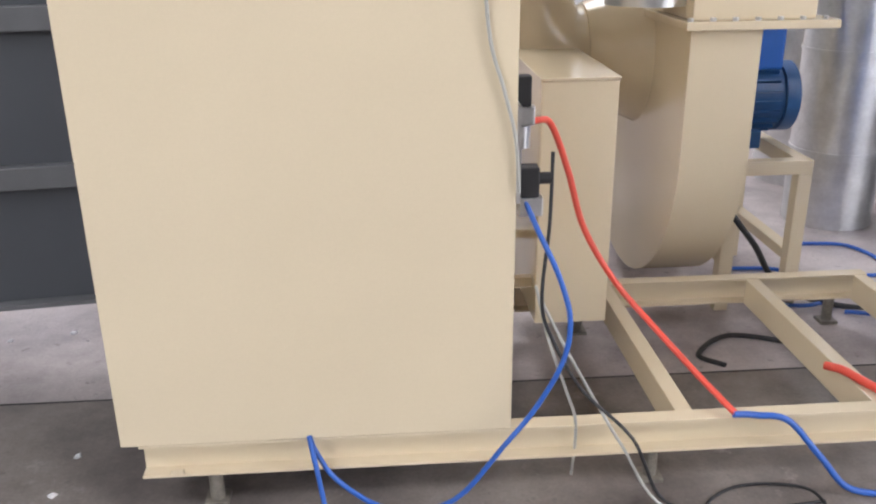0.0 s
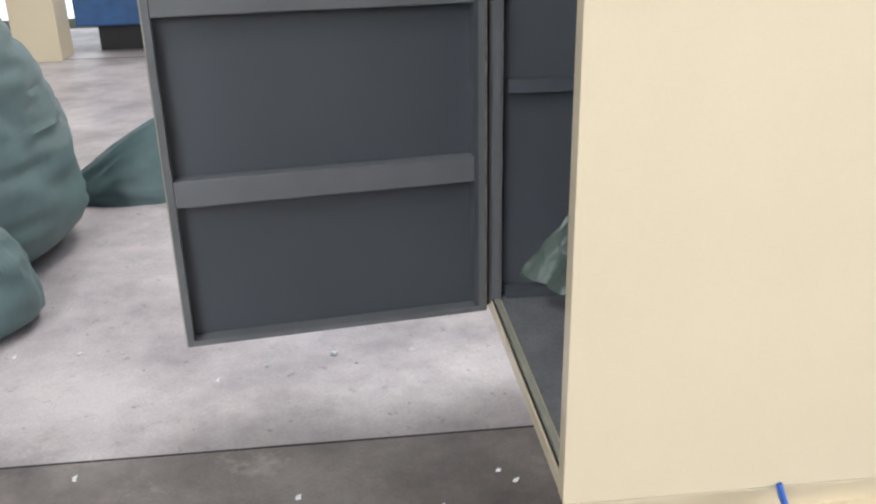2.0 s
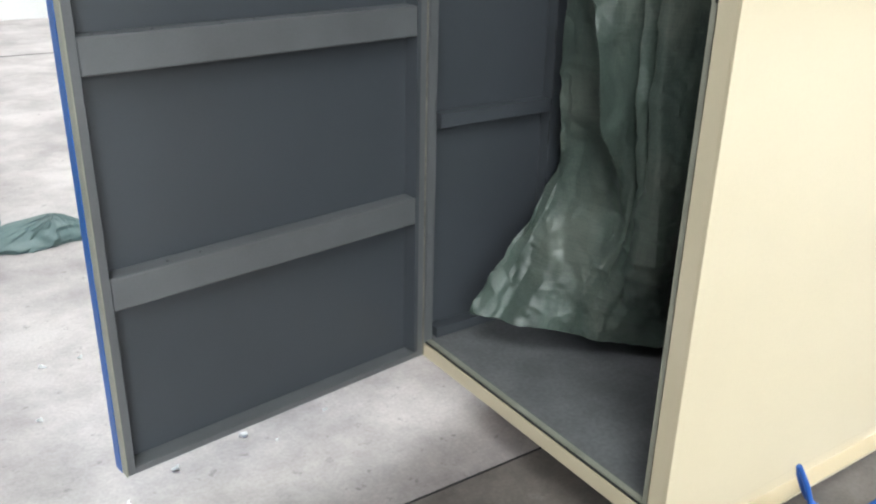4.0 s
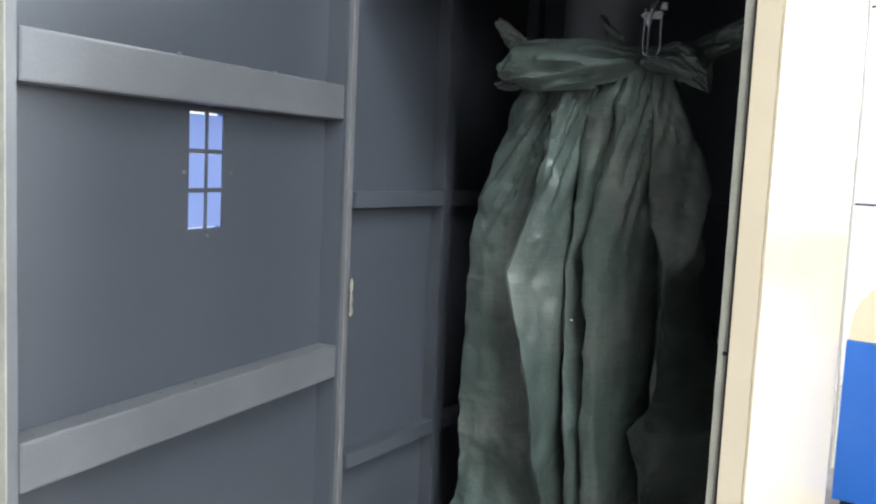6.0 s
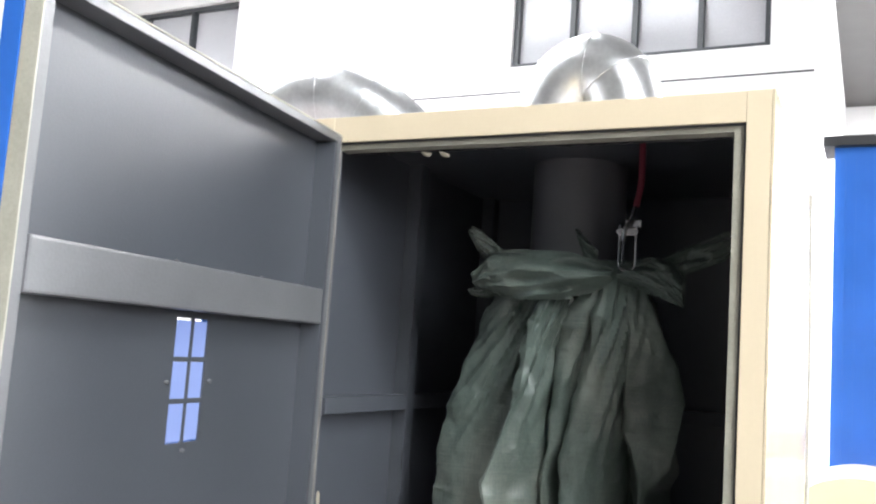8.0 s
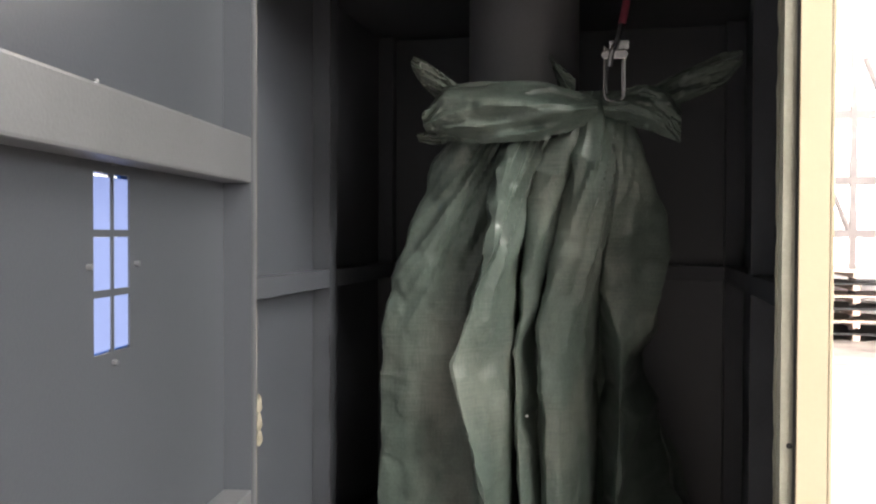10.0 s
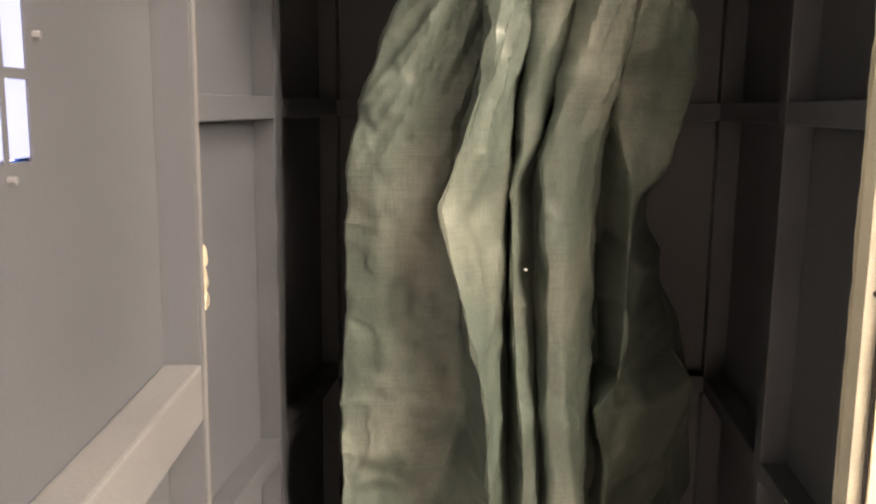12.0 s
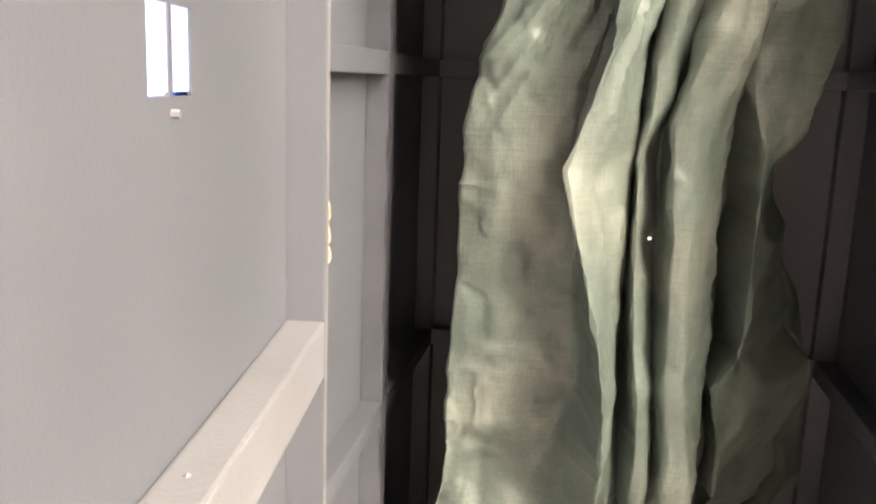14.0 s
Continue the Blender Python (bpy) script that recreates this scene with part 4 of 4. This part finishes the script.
hose("blue_hose", [(0.442, -0.007, 0.205), (0.452, -0.03, 0.16), (0.465, -0.05, 0.09), (0.475, -0.08, 0.02), (0.46, -0.16, 0.007), (0.30, -0.40, 0.007), (0.0, -0.55, 0.007), (-0.35, -0.46, 0.007), (-0.52, -0.24, 0.007), (-0.43, -0.16, 0.007), (-0.36, -0.30, 0.007)], 0.0065, BLUEHOSE, "blue air hose running along the concrete floor")
hose("blue_hose", [(1.48, -0.012, 0.212), (1.54, -0.01, 0.205), (1.62, -0.02, 0.19), (1.70, -0.05, 0.10), (1.78, -0.08, 0.02), (1.95, -0.08, 0.008), (2.2, 0.0, 0.008)], 0.0085, BLUEHOSE, "blue air hose joined to the red one")
for k, (x, y) in enumerate(((2.05, 1.05), (2.3, 0.95), (2.45, 1.3))):
    hose("blue_hose", [(x, y, 0.008), (x + 0.12, y - 0.08, 0.03), (x + 0.25, y + 0.05, 0.008), (x + 0.2, y + 0.3, 0.008), (x - 0.02, y + 0.35, 0.008)], 0.008, BLUEHOSE, "loose loop of blue air hose on the floor")
hose("black_cable", [(1.03, 0.10, 0.86), (1.02, 0.06, 0.70), (1.0, 0.02, 0.52), (1.03, 0.0, 0.42), (1.10, -0.02, 0.30), (1.22, -0.05, 0.18), (1.30, -0.08, 0.02), (1.45, -0.12, 0.006), (1.7, -0.1, 0.006)], 0.0045, BLACK, "thin black cable hanging beside the cabinet", "cable")
hose("clear_hose", [(0.99, 0.05, 0.55), (1.02, 0.02, 0.42), (1.06, 0.0, 0.3), (1.09, 0.0, 0.2), (1.1, 0.06, 0.01)], 0.004, CLEARHOSE, "thin clear plastic tube hanging down")
hose("clear_hose", [(1.0, 0.05, 0.52), (1.06, 0.02, 0.40), (1.13, 0.01, 0.27), (1.2, -0.03, 0.15), (1.3, -0.09, 0.006), (1.5, -0.15, 0.006)], 0.004, CLEARHOSE, "thin clear plastic tube hanging down")
hose("black_cable", [(1.72, 0.60, 0.006), (1.66, 0.68, 0.006), (1.80, 0.78, 0.02), (2.02, 0.72, 0.006), (2.1, 0.62, 0.006), (2.0, 0.55, 0.012)], 0.009, BLACK, "black cable looped on the floor", "cable")
hose("black_cable", [(1.79, 1.06, 0.50), (1.84, 0.98, 0.40), (1.93, 0.95, 0.28), (2.05, 0.98, 0.12), (2.3, 1.0, 0.01), (2.7, 0.9, 0.009)], 0.011, BLACK, "thick black motor cable", "cable")
hose("black_cable", [(1.45, -0.22, 0.006), (1.40, -0.10, 0.006), (1.52, -0.02, 0.006), (1.68, -0.06, 0.012), (1.66, -0.2, 0.006), (1.5, -0.26, 0.006), (1.35, -0.3, 0.006)], 0.004, BLACK, "thin black cable coiled on the floor", "cable")
hose("grey_cable", [(0.84, -0.008, 2.03), (0.845, -0.012, 1.7), (0.85, -0.012, 1.4), (0.865, -0.012, 1.15), (0.90, -0.012, 1.02), (0.925, -0.012, 0.92), (0.935, -0.01, 0.8)], 0.004, CLEARHOSE, "thin grey cable hanging down the cabinet side", "cable")
valve = thing("air_valve", "black and metal solenoid air valve with regulator", "valve")
part("bracket", boxed(0.931, 0.945, 0.03, 0.27, 0.76, 0.98), ALU, valve)
for z, y in ((0.80, 0.06), (0.98, 0.19)):
    part("solenoid", boxed(0.946, 0.99, y - 0.022, y + 0.022, z - 0.03, z + 0.04, 0.004), BLACK, valve, "black solenoid coil")
    part("valve_body", boxed(0.946, 1.0, y - 0.02, y + 0.02, z - 0.075, z - 0.031, 0.004), ALU, valve, "bright metal valve body")
bm = bmesh.new()
rod(bm, (0.97, 0.19, 0.85), (0.97, 0.19, 0.904), 0.022, 18)
part("regulator", bm, ALU, valve, "bright metal regulator", True)
bm = bmesh.new()
rod(bm, (1.02, 0.06, 0.81), (0.99, 0.06, 0.81), 0.014, 14)
part("plug", bm, BLACK, valve, "", True)

# ---------------- ducts above ----------------
for path, r, rings in (([(1.5, 2.30, 0.2), (1.5, 2.30, 1.2), (1.5, 2.30, 2.0), (1.5, 2.27, 2.38), (1.52, 2.12, 2.60), (1.60, 1.90, 2.62), (1.72, 1.68, 2.46), (1.80, 1.58, 2.2), (1.80, 1.56, 1.2), (1.80, 1.56, 1.1)], 0.155, (24, 30, 36, 42, 48, 54)),
                       ([(1.5, 0.98, 1.1), (1.5, 0.98, 1.8), (1.5, 0.96, 2.35), (1.5, 0.88, 2.58), (1.5, 0.75, 2.62), (1.5, 0.66, 2.5), (1.5, 0.64, 2.2), (1.5, 0.64, 2.06)], 0.14, (18, 24, 30, 36, 42))):
    duct = thing("elbow_duct", "silver galvanised duct bend standing behind the cabinet", "duct", "silver ducts behind the cabinet")
    part("pipe", tube(bmesh.new(), path, r, 36, 8), GALV, duct, "", True)
    line = smooth_line(path, 8)
    for i in rings:
        d = (line[i + 1] - line[i]).normalized()
        bm = bmesh.new()
        bmesh.ops.create_cone(bm, cap_ends=True, segments=40, radius1=r + 0.004, radius2=r + 0.004, depth=0.010, matrix=Matrix.Translation(line[i]) @ d.to_track_quat("Z", "Y").to_matrix().to_4x4())
        part("seam_ring", bm, GALV, duct, "", True)

# ---------------- neighbour machine ----------------
nb = thing("shredder_machine", "blue and cream painted machine with a domed cream hood", "machine")
part("base", boxed(2.6, 3.3, -0.42, 0.19, 0.15, 0.86, 0.01), BLUE, nb, "blue painted base")
for x in (2.65, 3.2):
    for y in (-0.4, 0.1):
        part("leg", boxed(x, x + 0.06, y, y + 0.06, 0.0, 0.15), BLACK, nb, "dark leg")
bm = bmesh.new()
ringa = [(-0.42 + 0.60 * (0.5 - 0.5 * math.cos(math.pi * i / 20)), 0.861 + 0.30 * math.sin(math.pi * i / 20) ** 0.7) for i in range(21)]
va = [bm.verts.new((2.6, y, z)) for y, z in ringa]
vb = [bm.verts.new((3.3, y, z)) for y, z in ringa]
bm.faces.new(va)
bm.faces.new(list(reversed(vb)))
for i in range(20):
    bm.faces.new((va[i], va[i + 1], vb[i + 1], vb[i]))
bm.faces.new((va[20], va[0], vb[0], vb[20]))
part("hood", bm, CREAM, nb, "rounded cream hood", True)
col = thing("blue_column", "tall narrow blue painted steel column with a dark cap", "column")
part("column", boxed(3.95, 4.2, -0.26, 0.06, 0.0, 2.9, 0.005), BLUE, col)
part("cap", boxed(3.9, 4.25, -0.32, 0.12, 2.9, 2.96, 0.005), BLACK, col, "dark cap plate")
for k in range(5):
    part("rib", boxed(3.94, 3.949, -0.22 + 0.055 * k, -0.205 + 0.055 * k, 0.05, 2.85), BLUE, col)
for k, (x, y, w, h) in enumerate(((11.5, -2.2, 1.2, 0.9), (12.4, -3.6, 1.4, 1.1), (12.6, -1.0, 1.0, 1.0))):
    m = thing("pallet_stack", "stack of rough dark wooden pallets by the far wall", "pallet", "pallets by the far wall")
    for j in range(6):
        part("deck", boxed(x, x + w, y, y + w, j * h / 6 + 0.08, j * h / 6 + 0.11), PINK if j % 2 else BLACK, m)
        for q in (0, 0.5, 1):
            part("runner", boxed(x, x + w, y + q * (w - 0.1), y + q * (w - 0.1) + 0.1, j * h / 6, j * h / 6 + 0.08), PINK, m)
boards = thing("board_stack", "tall beige boards leaning near the office wall", "boards")
for k in range(4):
    part("board", boxed(3.0 + 0.3 * k, 3.28 + 0.3 * k, 6.6, 6.64, 0.0, 3.0 + 0.03 * (k % 2), 0.003), PINK, boards)

# ---------------- sacks ----------------


def sack(name, label, cx, cy, rx, ry, h, seed, neck=True, turn=0):
    bm = bmesh.new()
    nz, na = 60, 90
    rows = []
    for i in range(nz + 1):
        t = i / nz
        if t < 0.12:
            w = 0.80 + 0.2 * math.sin(t / 0.12 * math.pi / 2)
        else:
            u = (t - 0.12) / 0.88
            w = math.sqrt(max(0.0, 1 - u ** 3.2)) if not neck else (1 - 0.25 * u - 0.62 * u ** 5)
        lying = name == "folded_sack"
        if lying:
            w = min(1.0, 1.12 * (1 - t) ** 0.75)
        w = max(w, 0.02)
        row = []
        for k in range(na):
            a = 2 * math.pi * k / na
            d = Vector((math.cos(a), math.sin(a), 0))
            f = 1 + 0.09 * noise.noise(Vector((d.x * 1.2, d.y * 1.2, t * 2 + seed)))
            wr = min(1.0, h / 0.8) * 0.016 * (1 - abs(noise.noise(Vector((d.x * 2.5 + seed, d.y * 2.5, t * 14 * h + 2 * d.x)))) * 2.2) + 0.014 * noise.noise(Vector((d.x * 9, d.y * 9, t * 5 + seed)))
            if lying:
                wr += 0.035 * (1 - 2 * abs(noise.noise(Vector((d.x * 1.6 + seed, d.y * 1.6, t * 2.2))))) * (1 - t)
            row.append(bm.verts.new((rx * w * d.x * f + wr * d.x + (0.55 * rx * t if lying else 0), ry * w * d.y * f + wr * d.y, h * t + 0.02 * h * noise.noise(Vector((d.x * 2, d.y * 2, seed))) * t)))
        rows.append(row)
    for r0, r1 in zip(rows, rows[1:]):
        for k in range(na):
            bm.faces.new((r0[k], r0[(k + 1) % na], r1[(k + 1) % na], r1[k]))
    bm.faces.new(list(reversed(rows[0])))
    bm.faces.new(rows[-1])
    bmesh.ops.transform(bm, matrix=pose(cx, cy, 0, 0, 0, turn), verts=bm.verts)
    return tagged(finish(name, bm, SACK, True), label, "sack", "filled sacks on the floor")


sack("filled_sack", "large bulging blue-green woven sack standing on the concrete", -2.19, 2.15, 0.68, 0.74, 1.22, 1.0)
sack("filled_sack", "small slumped blue-green woven sack beside a larger one", -1.88, 1.42, 0.42, 0.30, 0.42, 7.0, False)
sack("folded_sack", "half-empty dark green sack lying on the floor", -1.30, 2.90, 0.50, 0.24, 0.47, 13.0, False, 5)
sack("folded_sack", "flat end of a dark green sack on the floor", -0.72, 2.82, 0.26, 0.12, 0.10, 17.0, False, -8)
top = sack("sack_knot", "gathered top of a filled woven sack", -2.12, 2.05, 0.32, 0.32, 0.20, 23.0, False)
top.location.z = 1.16
strap = tagged(finish("tie_strap", tube(bmesh.new(), [(-2.12 + 0.33 * math.cos(a * math.pi / 6), 2.05 + 0.33 * math.sin(a * math.pi / 6), 1.19 + 0.012 * math.sin(a * 2.1)) for a in range(12)]
                                               + [(-1.80, 1.98, 1.19), (-1.74, 1.90, 1.15), (-1.71, 1.87, 1.06)], 0.016, 8, 4), PAPER, True), "white cloth strap tied round the neck of a filled sack", "strap")
machine = thing("cream_machine", "cream painted machine frame far behind with dark openings", "machine")
part("post", boxed(-2.0, -1.8, 6.7, 6.9, 0, 2.4, 0.01), CREAM, machine)
part("post", boxed(-3.3, -2.9, 6.9, 7.3, 0, 2.2, 0.01), CREAM, machine)
part("beam", boxed(-2.9, -2.0, 7.0, 7.2, 1.6, 2.2, 0.01), CREAM, machine)
part("belly", boxed(-2.85, -2.02, 7.3, 8.2, 0.25, 1.5, 0.02), MOTOR, machine, "dark blue-grey machine body")
part("foot", boxed(-2.7, -2.2, 7.5, 8.0, 0.0, 0.25), BLACK, machine)

# scraps on the floor
rng = random.Random(5)
for k in range(46):
    x, y = rng.uniform(-1.7, 0.3), rng.uniform(-0.3, 1.9)
    if -0.02 < x and y > -0.02:
        continue
    b = bmesh.new()
    bmesh.ops.create_icosphere(b, subdivisions=1, radius=rng.uniform(0.005, 0.015))
    for v in b.verts:
        v.co += 0.006 * Vector((rng.uniform(-1, 1), rng.uniform(-1, 1), rng.uniform(-1, 1)))
        v.co.z = max(0, v.co.z * 0.6 + 0.003)
    ob = tagged(finish("paper_scrap", b, PAPER), "small torn white scrap on the concrete floor", "scrap", "scraps on the floor")
    ob.location = (x, y, 0.0005)
# chipped gasket on the hinge side and screws of the lintel
for z0, n in ((1.205, 5), (1.23, 4), (1.26, 3)):
    b = bmesh.new()
    bmesh.ops.create_icosphere(b, subdivisions=2, radius=0.010)
    for v in b.verts:
        v.co = Vector((v.co.x * 0.35, v.co.y * 0.4, v.co.z * 1.5)) + 0.004 * noise.noise_vector(v.co * 90 + Vector((0, 0, z0 * 9)))
        v.co += Vector((0.02, 0.858, z0))
    part("gasket_scrap", b, SEALANT, cabinet, "torn cream gasket scrap")
for y, z in ((0.67, 1.975), (0.63, 1.972)):
    b = bmesh.new()
    bmesh.ops.create_icosphere(b, subdivisions=2, radius=0.007)
    for v in b.verts:
        v.co = Vector((v.co.x, v.co.y * 1.6, v.co.z * 0.8)) + 0.006 * noise.noise_vector(v.co * 70 + Vector((y * 9, 0, 0))) + Vector((0.03, y, z))
    part("gasket_scrap", b, SEALANT, cabinet, "torn cream gasket scrap")

truss = thing("steel_rack", "grey steel rack with diagonal braces before the far window", "rack")
RACK = material("rack_steel", (0.16, 0.14, 0.14), 0.5, vary=0.2)
for y in (-4.2, -3.0, -1.9, -1.0):
    part("upright", boxed(12.9, 13.0, y, y + 0.09, 0, 4.4), RACK, truss)
for z in (1.5, 2.3, 3.3, 4.3):
    part("shelf_beam", boxed(12.91, 12.99, -4.2, -0.9, z, z + 0.12), RACK, truss)
for y in (-4.1, -2.9, -1.9):
    bm = bmesh.new()
    rod(bm, (12.95, y, 1.6), (12.95, y + 1.0, 4.2), 0.04, 8)
    part("brace", bm, RACK, truss)

for k in range(7):
    bm = bmesh.new()
    x = FX0 - 0.015 + k * (FX1 + 0.19 - FX0) / 6
    rod(bm, (x, CY - 0.615, 1.066), (x, CY - 0.615, 1.076), 0.009, 6)
    part("bolt", bm, ALU, fan, "zinc bolt head")
